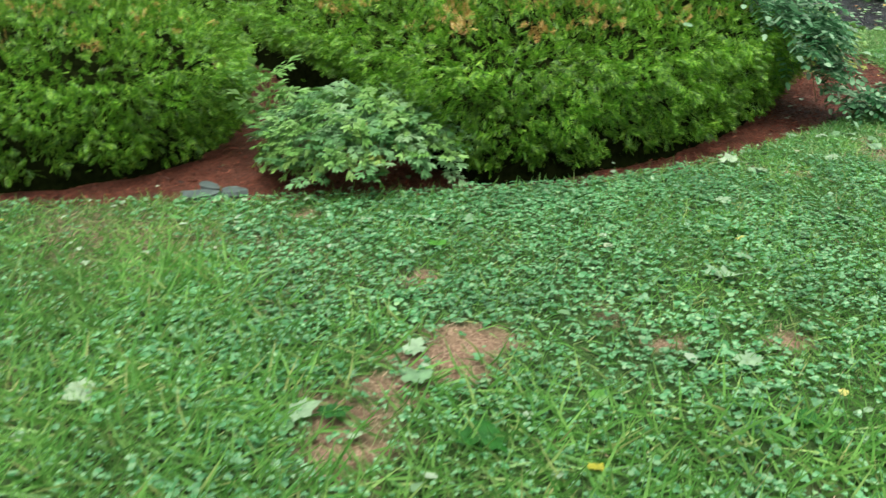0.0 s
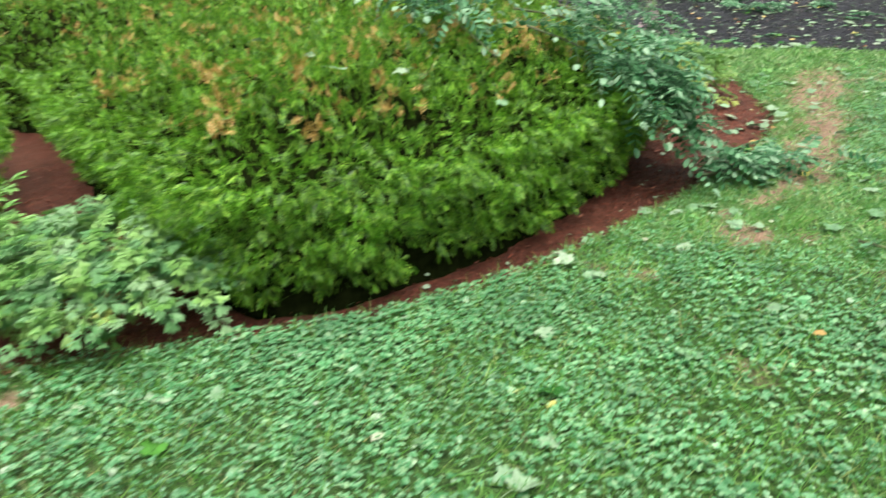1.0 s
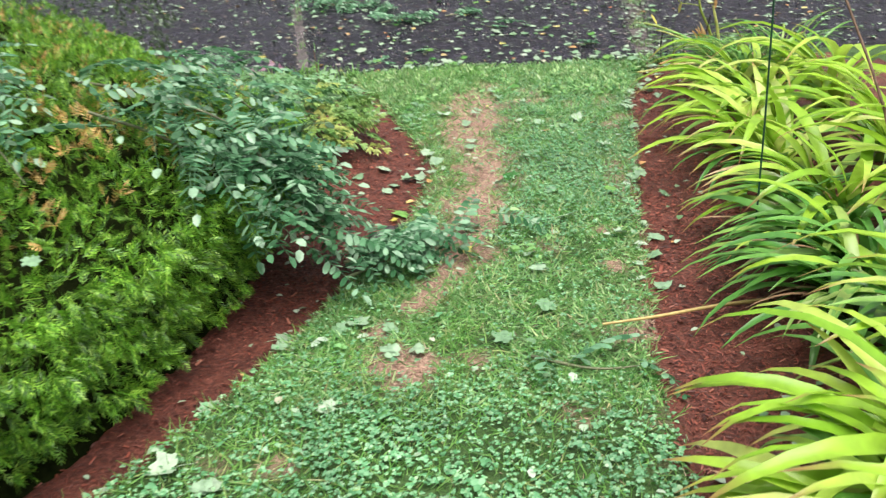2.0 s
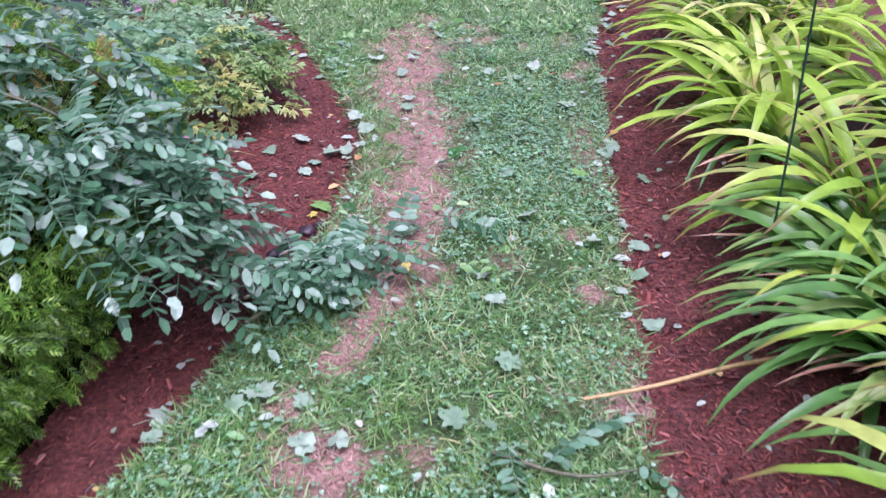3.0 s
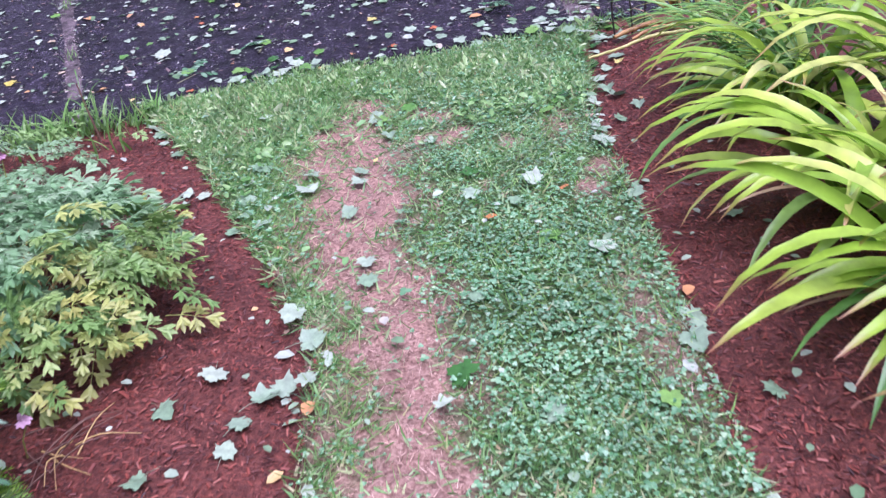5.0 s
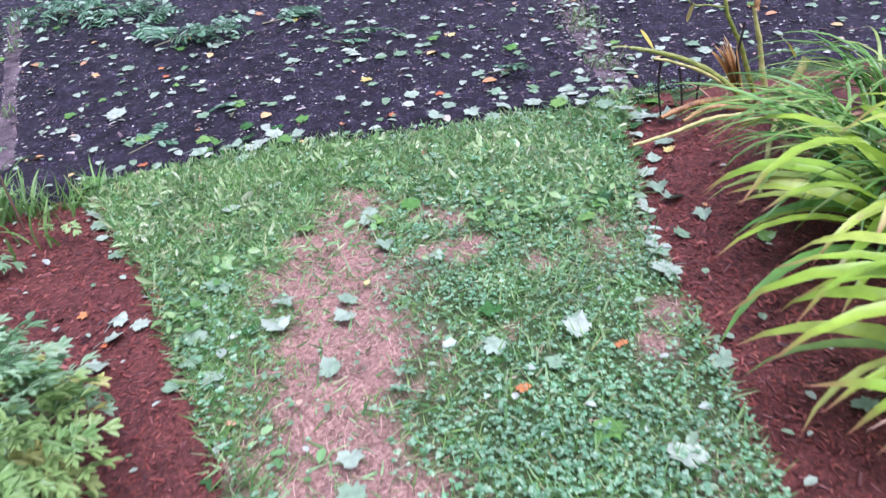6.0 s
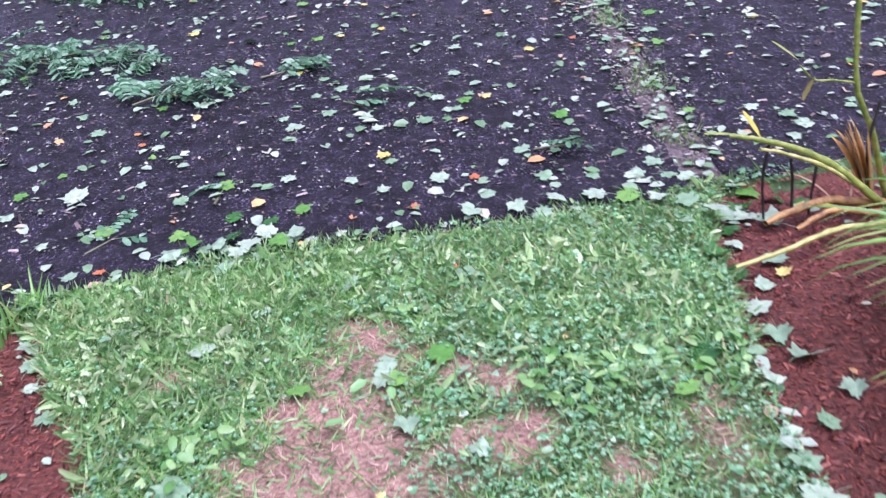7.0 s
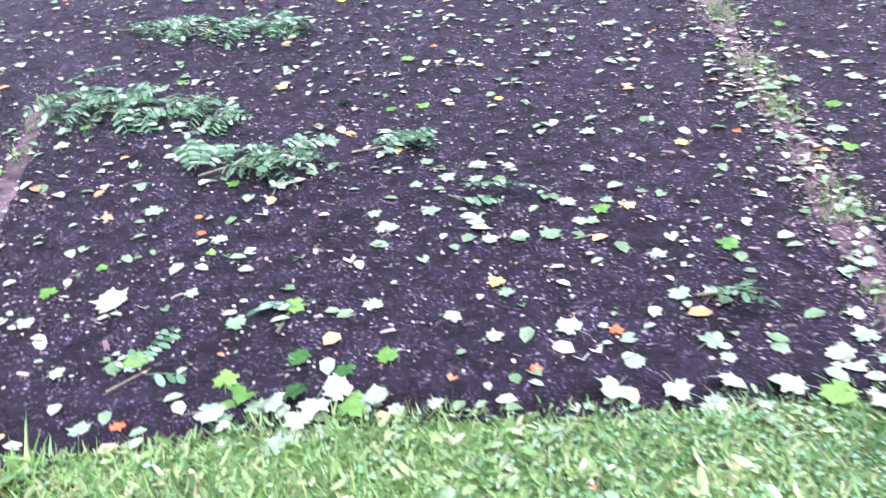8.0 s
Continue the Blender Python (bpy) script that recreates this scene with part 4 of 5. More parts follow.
# ---- torn twigs on the driveway
for place, limbs, n, label in (
        ((-1.5, 11.85, 0), [[(-0.45, 0.3, 0.3), (-0.1, 0.0, 0.28), (0.2, -0.1, 0.26)], [(-0.1, 0.05, 0.28), (0.3, 0.1, 0.28), (0.6, -0.2, 0.24)]], 26, "leafy torn branch flat on wet asphalt"),
        ((-0.75, 11.25, 0), [[(-0.22, -0.1, 0.18), (0.0, 0.02, 0.2), (0.22, 0.12, 0.2)]], 24, "leafy twig flat on wet asphalt"),
        ((-0.2, 11.35, 0), [[(-0.15, -0.05, 0.19), (0.05, 0.0, 0.2), (0.16, 0.1, 0.2)]], 9, "leafy twig flat on wet asphalt"),
        ((0.12, 10.85, 0), [[(-0.06, 0.06, 0.135), (0.05, -0.05, 0.13)]], 3, "leafy twig flat on wet asphalt"),
        ((-0.45, 10.2, 0), [[(-0.02, -0.09, 0.05), (0.0, 0.0, 0.06), (0.02, 0.09, 0.07)]], 2, "leafy twig flat on wet asphalt"),
        ((-0.87, 9.93, 0), [[(-0.05, -0.05, 0.025), (0.05, 0.05, 0.035)]], 2, "leafy twig flat on wet asphalt"),
        ((0.92, 10.19, 0), [[(-0.1, 0.0, 0.065), (0.1, 0.0, 0.065)]], 3, "leafy twig flat on wet asphalt"),
        ((-1.4, 13.1, 0), [[(-0.6, 0.1, 0.39), (0.0, 0.0, 0.39), (0.6, -0.1, 0.37)]], 60, "leafy torn branch flat on wet asphalt")):
    fallen_branch(place, limbs, n, label, 0.03, int(100 * abs(place[0])), 0.012, "twigs with leaves")


# ---- daylilies
def strap(name, length, width, start, bend, material, seed):
    """A strap leaf that rises along y and arches over."""
    rng = np.random.default_rng(seed)
    n, v, f = 9, [], []
    y = z = 0.0
    for i in range(n + 1):
        t = i / n
        a = radians(start - bend * t ** 1.4)
        w = 1.55 * width * (0.55 + 0.9 * t if t < 0.35 else 0.865 * (1 - ((t - 0.35) / 0.65) ** 2.2) + 0.02)
        side = 0.03 * math.sin(2.2 * t + seed) * t
        v += [(side - w / 2, y, z + 0.22 * w), (side, y, z), (side + w / 2, y, z + 0.22 * w)]
        y += math.cos(a) * length / n
        z += math.sin(a) * length / n
    for i in range(n):
        k = 3 * i
        f += [(k, k + 1, k + 4, k + 3), (k + 1, k + 2, k + 5, k + 4)]
    me = mesh_of(name, v, f, material, True)
    along = me.uv_layers.new(name="along")
    for lp in me.loops:
        along.data[lp.index].uv = (0.5 * (lp.vertex_index % 3), lp.vertex_index // 3 / n)
    return me


STRAPS = [strap("leaf", l, w, s, b, LILY, i) for i, (l, w, s, b) in enumerate(((0.74, 0.036, 68, 115), (0.82, 0.042, 60, 100), (0.68, 0.034, 56, 105), (0.86, 0.04, 72, 130), (0.76, 0.044, 52, 90),
                                                                              (0.6, 0.034, 78, 80), (0.9, 0.042, 66, 130), (0.7, 0.038, 46, 90)))]
DRY_LILY = leafy("withered_strap_leaf", [(0, (0.3, 0.17, 0.1)), (1, (0.55, 0.4, 0.26))], 0.6, 0.1, by="object", blotch=20)
DRY_STRAPS = [strap("withered_leaf", l, w, st, b, DRY_LILY, i + 60) for i, (l, w, st, b) in enumerate(((0.55, 0.016, 40, 70), (0.6, 0.02, 30, 45), (0.5, 0.014, 52, 100)))]
# darker copies of the strap leaves, shade within the clumps put into their colour
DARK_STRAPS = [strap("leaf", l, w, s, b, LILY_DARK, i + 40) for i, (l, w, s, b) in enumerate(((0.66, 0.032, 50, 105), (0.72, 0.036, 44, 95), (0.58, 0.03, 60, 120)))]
FINE_STRAPS = [strap("leaf", l, w, s, b, LILY_DARK, i + 20) for i, (l, w, s, b) in enumerate(((0.6, 0.012, 70, 120), (0.7, 0.014, 64, 110), (0.55, 0.011, 76, 140), (0.75, 0.013, 60, 95)))]


def clump(place, n, straps, label, seed, lean=90.0, group="daylily clumps", size=1.0, shade=0.25):
    rng = np.random.default_rng(seed)
    ob = thing("daylily", (*place, ground_z(*place)), label, "daylily", group)
    for i in range(n):
        turn = rng.uniform(0, 360) if rng.uniform() < 0.45 else lean + rng.normal(0, 45)
        r, w = rng.uniform(0, 0.09), rng.uniform(0, 2 * math.pi)
        m = pose(r * math.cos(w), r * math.sin(w), -0.01, rng.normal(0, 7), rng.normal(0, 8), turn) @ Matrix.Scale(size * rng.uniform(0.8, 1.12), 4)
        # shade: share of leaves drawn from the shade-coloured set
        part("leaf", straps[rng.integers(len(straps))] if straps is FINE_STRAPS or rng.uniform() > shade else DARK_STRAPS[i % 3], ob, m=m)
    for i in range(4):
        part("withered_leaf", DRY_STRAPS[i % 3], ob, "dried tan strap leaf", m=pose(0, 0, 0.0, 0, rng.normal(0, 10), lean + rng.normal(0, 55)) @ Matrix.Scale(rng.uniform(0.8, 1.1), 4))
    return ob


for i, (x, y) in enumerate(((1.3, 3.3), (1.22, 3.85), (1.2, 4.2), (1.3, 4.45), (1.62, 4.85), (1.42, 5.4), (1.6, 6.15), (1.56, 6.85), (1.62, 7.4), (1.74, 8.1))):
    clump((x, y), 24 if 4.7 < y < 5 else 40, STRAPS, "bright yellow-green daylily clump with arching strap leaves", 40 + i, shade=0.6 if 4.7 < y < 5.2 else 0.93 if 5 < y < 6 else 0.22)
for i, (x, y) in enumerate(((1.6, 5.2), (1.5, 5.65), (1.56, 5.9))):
    clump((x, y), 34, STRAPS, "daylily clump with drooping leaves coloured darker as if shaded", 80 + i, size=0.95, shade=0.95)
for i, (x, y) in enumerate(((2.1, 4.3), (2.05, 5.2), (2.1, 6.1), (2.15, 7.0), (2.2, 7.9))):
    clump((x, y), 34, STRAPS, "yellow-green daylily clump behind the front row", 60 + i, size=1.1)
for i, (x, y) in enumerate(((1.78, 8.5), (1.95, 8.75), (2.25, 9.05), (1.9, 8.2))):
    clump((x, y), 60, FINE_STRAPS, "thin-leaved green daylily clump with drooping blades", 70 + i)

# ---- spent flower stalks by the driveway corner
STALK_GREEN = barky("yellowing_green_stalk", (0.09, 0.16, 0.02), (0.36, 0.4, 0.09), 0.35, 34)
STALK_PALE = barky("pale_yellow_stalk", (0.24, 0.28, 0.06), (0.56, 0.54, 0.2), 0.4, 30)
STALK_DRY = barky("rotting_straw_stalk", (0.1, 0.04, 0.016), (0.5, 0.3, 0.09), 0.5, 34)
BLACK_STEM = barky("blackened_stem", (0.008, 0.006, 0.006), (0.03, 0.022, 0.02), 0.5, 40)
HUSK = leafy("papery_husk", [(0, (0.42, 0.22, 0.07)), (0.6, (0.66, 0.42, 0.14)), (1, (0.75, 0.62, 0.34))], 0.45, 0.3, by="object", blotch=30)


def stalk_mesh(points, radius, material, seed, taper=0.55):
    """A fleshy stalk with knots, flattened and uneven along its length."""
    rng = np.random.default_rng(seed)
    p = curve_through(points, 7)
    t = np.linspace(0, 1, len(p))
    r = radius * (1 - (1 - taper) * t) * (1 + 0.04 * rng.normal(0, 1, len(p))) * (1 + 0.14 * (np.abs((t * 2.6) % 1.0 - 0.5) > 0.45))
    p = [q + Vector(rng.normal(0, 0.08 * radius, 3)) for q in p]
    v, f = tube(p, r, 8)
    return mesh_of("stalk", v, f, material, True)


stalks = thing("spent_stalks", (1.63, 9.25, ground_z(1.63, 9.25)), "bent yellow-green and rotting straw stalks of a collapsed plant", "stalks")
for k, (pts, r, mat, words) in enumerate((
        ([(0.25, 0.2, -0.02), (0.2, 0.2, 0.13), (0.15, 0.2, 0.27), (0.08, 0.2, 0.43), (0.05, 0.2, 0.7), (0.05, 0.2, 0.86)], 0.0125, STALK_GREEN, "tall green stalk"),
        ([(0.27, 0.12, -0.02), (0.23, 0.12, 0.12), (0.2, 0.12, 0.27), (0.16, 0.12, 0.44)], 0.016, STALK_PALE, "pale yellow broken stalk"),
        ([(0.17, 0.12, 0.42), (0.18, 0.13, 0.48), (0.2, 0.13, 0.52)], 0.014, STALK_DRY, "papery brown stalk end"),
        ([(0.22, 0.1, -0.01), (0.08, 0.12, 0.12), (-0.03, 0.14, 0.21), (-0.15, 0.15, 0.27), (-0.26, 0.15, 0.31), (-0.34, 0.16, 0.33)], 0.014, STALK_GREEN, "bent green stalk"),
        ([(0.1, 0.12, 0.1), (-0.03, 0.13, 0.19), (-0.16, 0.14, 0.25), (-0.25, 0.14, 0.28)], 0.009, STALK_PALE, ""),
        ([(0.4, 0.1, 0.2), (0.33, 0.08, 0.08), (0.26, 0.02, 0.0)], 0.02, STALK_PALE, "thick pale stalk"),
        ([(0.08, 0.2, 0.43), (0.0, 0.2, 0.45), (-0.06, 0.2, 0.46), (-0.12, 0.2, 0.52)], 0.0045, STALK_GREEN, "thin side twig"),
        ([(0.18, 0.12, 0.03), (0.02, 0.16, 0.05), (-0.12, 0.14, 0.04), (-0.22, 0.12, 0.02)], 0.018, STALK_DRY, "rotting stalk on the mulch"),
        ([(0.14, 0.06, 0.03), (0.0, 0.1, 0.045), (-0.14, 0.06, 0.02)], 0.014, STALK_DRY, ""),
        ([(0.12, -0.02, 0.04), (-0.06, -0.03, 0.05), (-0.26, -0.08, 0.03), (-0.42, -0.12, 0.025)], 0.011, STALK_PALE, "straw-coloured stalk fallen over the lawn's edge"),
        ([(0.2, -0.08, 0.04), (0.04, -0.34, 0.05), (-0.16, -0.68, 0.03)], 0.013, STALK_PALE, "long straw-coloured stalk fallen over the mulch"),
        ([(0.22, -0.1, 0.06), (0.08, -0.38, 0.06), (-0.08, -0.66, 0.03)], 0.009, STALK_GREEN, "long yellowing stalk fallen over the mulch"))):
    part("stalk", stalk_mesh(pts, r, mat, 300 + k), stalks, words)
husk_rng = np.random.default_rng(8)
for i in range(11):
    sheath = strap("husk", husk_rng.uniform(0.2, 0.27), husk_rng.uniform(0.028, 0.042), 72 + husk_rng.normal(0, 5), husk_rng.uniform(-10, 22), HUSK, 90 + i)
    part("husk", sheath, stalks, "split papery orange-straw husk", m=pose(0.16 + husk_rng.normal(0, 0.012), 0.17 + husk_rng.normal(0, 0.012), 0.06, 0, 0, 62 + husk_rng.normal(0, 13)))
for k, pts in enumerate(([(-0.19, 0.2, 0.26), (-0.2, 0.2, 0.14), (-0.19, 0.19, 0.0)], [(-0.11, 0.2, 0.2), (-0.1, 0.19, 0.1), (-0.1, 0.18, 0.0)], [(-0.02, 0.2, 0.16), (-0.04, 0.18, 0.0)], [(0.16, 0.19, 0.36), (0.13, 0.17, 0.2), (0.15, 0.15, 0.0)])):
    part("dead_stem", stalk_mesh(pts, 0.0055, BLACK_STEM, 330 + k, 0.8), stalks, "blackened thin stem")
for j, (x, y, z, rx, t) in enumerate(((-0.12, 0.2, 0.53, 40, 60), (-0.06, 0.2, 0.47, -60, 10), (-0.32, 0.16, 0.33, 10, 80), (-0.24, 0.16, 0.31, 50, 30), (0.3, 0.2, 0.3, -40, 250), (0.34, 0.16, 0.26, -50, 290), (0.02, 0.12, 0.05, 0, 60), (-0.05, 0.2, 0.04, 0, 130))):
    v, f = blunt(0.1, 0.022)
    part("withered_leaf", mesh_of("withered_leaf", v, f, MAPLE_YELLOW if j % 2 else STALK_GREEN), stalks, "half-yellowed narrow leaf", m=pose(x, y, z, rx, 0, t))
for i in range(10):
    m = pose(0.2 + 0.14 * husk_rng.normal(), 0.1 + 0.08 * husk_rng.normal(), 0.01, 0, husk_rng.normal(0, 20), husk_rng.uniform(0, 360)) @ Matrix.Scale(husk_rng.uniform(0.4, 0.7), 4)
    part("withered_leaf", DRY_STRAPS[i % 3], stalks, "limp dried leaf", m=m)


# ---- lobed-leaf perennials in the west bed
def lobed(name, material, seed):
    """A deeply cut leaf: leaflets with side lobes along a stalk."""
    rng = np.random.default_rng(seed)
    pieces = [tube([(0, 0, 0), (0, 0.05, 0.012), (0, 0.1, 0.01)], (0.0016, 0.0014, 0.001), 3)]
    for y, side, size in ((0.04, 1, 0.05), (0.04, -1, 0.05), (0.075, 1, 0.048), (0.075, -1, 0.048), (0.1, 0, 0.055)):
        for a, s, o in ((0, 1.0, 0.0), (34, 0.7, 0.2), (-34, 0.7, 0.2), (52, 0.5, 0.5), (-52, 0.5, 0.5)):
            m = pose(0, y, 0.01, rng.uniform(-14, 8), rng.uniform(-10, 10), -62 * side) @ pose(0, o * size, 0, 0, 0, a)
            pieces.append(turned(leaflet(size * s, size * 0.3 * s, 0.25, 0.1), m))
    v, f = joined(pieces)
    return mesh_of(name, v, f, material)


LOBED = {k: [lobed("leaf", m, i + s) for i in range(3)] for s, (k, m) in enumerate((("grey", FERNY), ("yellow", FERNY_YELLOW), ("fresh", FERNY_GREEN)))}


def perennial(place, radius, height, n, tones, label, seed, size=1.0, name="perennial"):
    rng = np.random.default_rng(seed)
    ob = thing(name, (*place, ground_z(*place)), label, "plant", "bed perennials")
    stems = []
    for i in range(n):
        w, r = rng.uniform(0, 2 * math.pi), radius * math.sqrt(rng.uniform(0, 1)) * rng.uniform(0.85, 1.1)
        z = height * math.sqrt(max(0.03, 1 - (r / (radius * 1.12)) ** 2)) * (rng.uniform(0.8, 1.08) if i % 3 else rng.uniform(0.35, 0.9))
        p = Vector((r * math.cos(w), r * math.sin(w), z))
        tone = tones(p, rng)
        out = math.degrees(w) - 90 + rng.normal(0, 30)
        part("leaf", LOBED[tone][rng.integers(3)], ob, m=Matrix.Translation(p) @ pose(0, 0, 0, rng.uniform(-48, 22), rng.normal(0, 22), out) @ Matrix.Scale(size * rng.uniform(0.8, 1.25), 4))
        if i % 9 == 0:
            stems.append(tube([(0.12 * p.x, 0.12 * p.y, 0), (0.55 * p.x, 0.55 * p.y, 0.65 * p.z), tuple(p)], (0.004, 0.003, 0.002), 4))
    for v, f in stems:
        part("stem", mesh_of("stem", v, f, STRAW, True), ob)
    return ob


perennial((-1.12, 7.62), 0.5, 0.4, 640, lambda p, r: "yellow" if p.x - 0.55 * p.y + r.normal(0, 0.08) > 0.27 else "grey",
          "bushy perennial with cut grey-green leaves yellowing on one flank", 5, 1.0)
perennial((-2.24, 3.74), 0.43, 0.36, 620, lambda p, r: "yellow" if p.y + r.normal(0, 0.12) < -0.42 else "fresh" if r.uniform() < 0.4 else "grey", "sprawling grey-green perennial with cut leaves beside the hedge", 6, 0.95)
perennial((-1.5, 8.05), 0.3, 0.3, 150, lambda p, r: "grey", "low grey-green perennial with cut leaves", 10, 1.0)
perennial((-1.55, 8.7), 0.35, 0.2, 60, lambda p, r: "grey", "thin sparse grey-green perennial", 9, 1.0)
BLADES = [strap("blade", l, w, st, bd, leafy("weed_blade", [(0, (0.1, 0.3, 0.05)), (1, (0.3, 0.52, 0.16))], 0.35, 0.35, by="object", blotch=20), i + 200) for i, (l, w, st, bd) in enumerate(((0.2, 0.01, 80, 40), (0.26, 0.012, 72, 70), (0.16, 0.013, 60, 60)))]


def weed_tuft(place, n, leaves, spread, seed):
    """Upright grassy blades with a few cut leaves at their feet."""
    rng = np.random.default_rng(seed)
    ob = thing("weed_tuft", (*place, ground_z(*place)), "tuft of light green grassy weeds by the driveway", "weed", "bed weeds")
    for i in range(n):
        part("blade", BLADES[i % 3], ob, m=pose(rng.normal(0, spread), rng.normal(0, spread), -0.005, rng.normal(0, 8), rng.normal(0, 8), rng.uniform(0, 360)) @ Matrix.Scale(rng.uniform(0.6, 1.1), 4))
    for i in range(leaves):
        part("leaf", LOBED["fresh"][i % 3], ob, m=pose(rng.normal(0, spread), rng.normal(0, spread), rng.uniform(0.03, 0.12), rng.uniform(-30, 40), 0, rng.uniform(0, 360)) @ Matrix.Scale(rng.uniform(0.5, 0.8), 4))


for i, (x, y, n, leaves, spread) in enumerate(((-1.42, 9.24, 22, 10, 0.06), (-1.6, 9.32, 16, 8, 0.07), (-1.3, 9.36, 14, 4, 0.05), (-1.95, 9.3, 10, 8, 0.08), (-1.1, 9.1, 8, 3, 0.05), (-2.2, 9.12, 8, 6, 0.08))):
    weed_tuft((x, y), n, leaves, spread, 500 + i)
for i, y in enumerate((10.5, 11.45, 11.75, 12.05)):
    ob = thing("weed_tuft", (seam_x(y), y, ground_z(seam_x(y), y)), "small pale weed tuft growing in the driveway seam", "weed", "bed weeds")
    for j in range(9):
        part("blade", BLADES[j % 3], ob, m=pose(0.03 * math.sin(5 * j), 0.05 * math.cos(3 * j), 0, 0, 0, 137 * j) @ Matrix.Scale(0.35 + 0.03 * (j % 4), 4))
weed = thing("upright_weed", (-1.22, 9.27, ground_z(-1.22, 9.27)), "dark upright weed stem with narrow drooping leaves", "weed", "bed perennials")
v, f = tube([(0, 0, -0.01), (-0.01, 0.0, 0.16), (-0.02, 0.01, 0.3)], (0.006, 0.005, 0.003), 6)
part("stem", mesh_of("stem", v, f, TWIG, True), weed)
for i in range(9):
    part("leaf", FINE_STRAPS[i % 4], weed, m=pose(-0.001 * i, 0, 0.05 + 0.028 * i, -10, 0, 137 * i) @ Matrix.Scale(0.3, 4))
sprout = thing("seedling", (-2.68, 3.6, ground_z(-2.68, 3.6)), "upright fresh green seedling with lobed leaves", "plant", "bed perennials")
v, f = tube([(0, 0, 0), (0.01, 0, 0.2), (0.03, 0.01, 0.42)], (0.005, 0.004, 0.002), 5)
part("stem", mesh_of("stem", v, f, STEM, True), sprout)
sp = np.random.default_rng(3)
for i in range(15):
    z = 0.12 + 0.02 * i
    part("leaf", LOBED["fresh"][i % 3], sprout, m=pose(0.0005 * i, 0, z, sp.uniform(5, 50), sp.normal(0, 12), 137 * i) @ Matrix.Scale(1.5, 4))

# a collapsed bunch of dry stems
dry = thing("dry_stems", (-0.85, 6.95, ground_z(-0.85, 6.95)), "collapsed bunch of dry straw-grey stems on the mulch", "stems")
dry_rng = np.random.default_rng(15)
for i in range(16):
    a, l = radians(dry_rng.normal(-20, 60)), dry_rng.uniform(0.1, 0.26)
    o = dry_rng.normal(0, 0.06, 2)
    p = [(o[0] - 0.3 * l * math.cos(a), o[1] - 0.3 * l * math.sin(a), 0.015), (o[0] + 0.2 * l * math.cos(a), o[1] + 0.2 * l * math.sin(a), 0.02 + dry_rng.uniform(0, 0.035)),
         (o[0] + 0.75 * l * math.cos(a + 0.2), o[1] + 0.75 * l * math.sin(a + 0.2), 0.02)]
    v, f = tube(curve_through(p, 3), np.linspace(0.0028, 0.001, 7), 4)
    part("stem", mesh_of("stem", v, f, TWIG if i % 3 else STRAW, True), dry)

# pink blooms on thin stalks
for i, (x, y, h) in enumerate(((-1.26, 8.21, 0.36), (-1.25, 7.98, 0.42), (-1.34, 7.86, 0.4), (-0.92, 6.98, 0.1), (-1.45, 8.45, 0.3))):
    fl = thing("pink_flower", (x, y, ground_z(x, y)), "small pink bloom on a thin stalk", "flower", "pink blooms")
    v, f = tube([(0, 0, 0), (0.01, 0.0, h * 0.6), (0.03, 0.01, h)], (0.003, 0.0025, 0.002), 4)
    part("stalk", mesh_of("stalk", v, f, STEM, True), fl)
    v, f = joined([turned(leaflet(0.026, 0.016, 0.2, 0.1), pose(0.03, 0.01, h + 0.004 * k, 25 - 8 * k, 0, 47 * k)) for k in range(12)])
    part("bloom", mesh_of("bloom", v, f, PETAL), fl, "pale pink petals")

# slates and dark clods by the bed's edges
CLOD = barky("wet_dark_clod", (0.012, 0.008, 0.01), (0.06, 0.04, 0.045), 0.4, 26)


def rock(size, material, seed, flat=False):
    """A broken slate or a rounded clod, chipped by cutting planes."""
    rng = np.random.default_rng(seed)
    bm = bmesh.new()
    if flat:
        bmesh.ops.create_cube(bm, size=1.0)
        bmesh.ops.subdivide_edges(bm, edges=bm.edges[:], cuts=2, use_grid_fill=True)
    else:
        bmesh.ops.create_icosphere(bm, subdivisions=3, radius=0.5)
    for _ in range(7):
        w = rng.uniform(0, 2 * math.pi)
        d = Vector((math.cos(w), math.sin(w), 0.3 * rng.normal() if not flat else 0.08 * rng.normal())).normalized()
        for vert in bm.verts:
            over = vert.co.dot(d) - rng.uniform(0.36, 0.42)
            if over > 0:
                vert.co -= d * over
    for vert in bm.verts:
        vert.co += 0.05 * Vector((math.sin(9 * vert.co.y + seed), math.sin(8 * vert.co.z + 2 * seed), math.sin(7 * vert.co.x + seed)))
        vert.co = Vector((vert.co.x * size[0], vert.co.y * size[1], vert.co.z * size[2]))
    me = bpy.data.meshes.new("stone")
    bm.to_mesh(me)
    bm.free()
    me.materials.append(material)
    return me


for i, (x, y, size, turn) in enumerate(((-2.66, 3.12, (0.2, 0.09, 0.04), 28), (-2.56, 3.2, (0.13, 0.08, 0.05), 50), (-2.7, 3.2, (0.12, 0.07, 0.035), 10))):
    slate = tagged(new("stone", rock(size, STONE, 7 + i, True)), "flat grey slate half sunk at the bed's edge", "stone", "slates")
    slate.matrix_basis = pose(x, y, ground_z(x, y) + 0.012, 10 - 5 * i, 6 * i - 4, turn)
for i, (x, y, r) in enumerate(((-0.33, 6.42, 0.08), (-0.37, 6.31, 0.09), (-0.42, 6.24, 0.075), (-0.29, 6.47, 0.06))):
    clod = tagged(new("clod", rock((r, r * 0.85, r * 0.6), CLOD, 20 + i)), "dark wet rounded clod on the mulch", "clod", "dark clods")
    clod.matrix_basis = pose(x, y, ground_z(x, y) + 0.006, 0, 0, 40 * i)

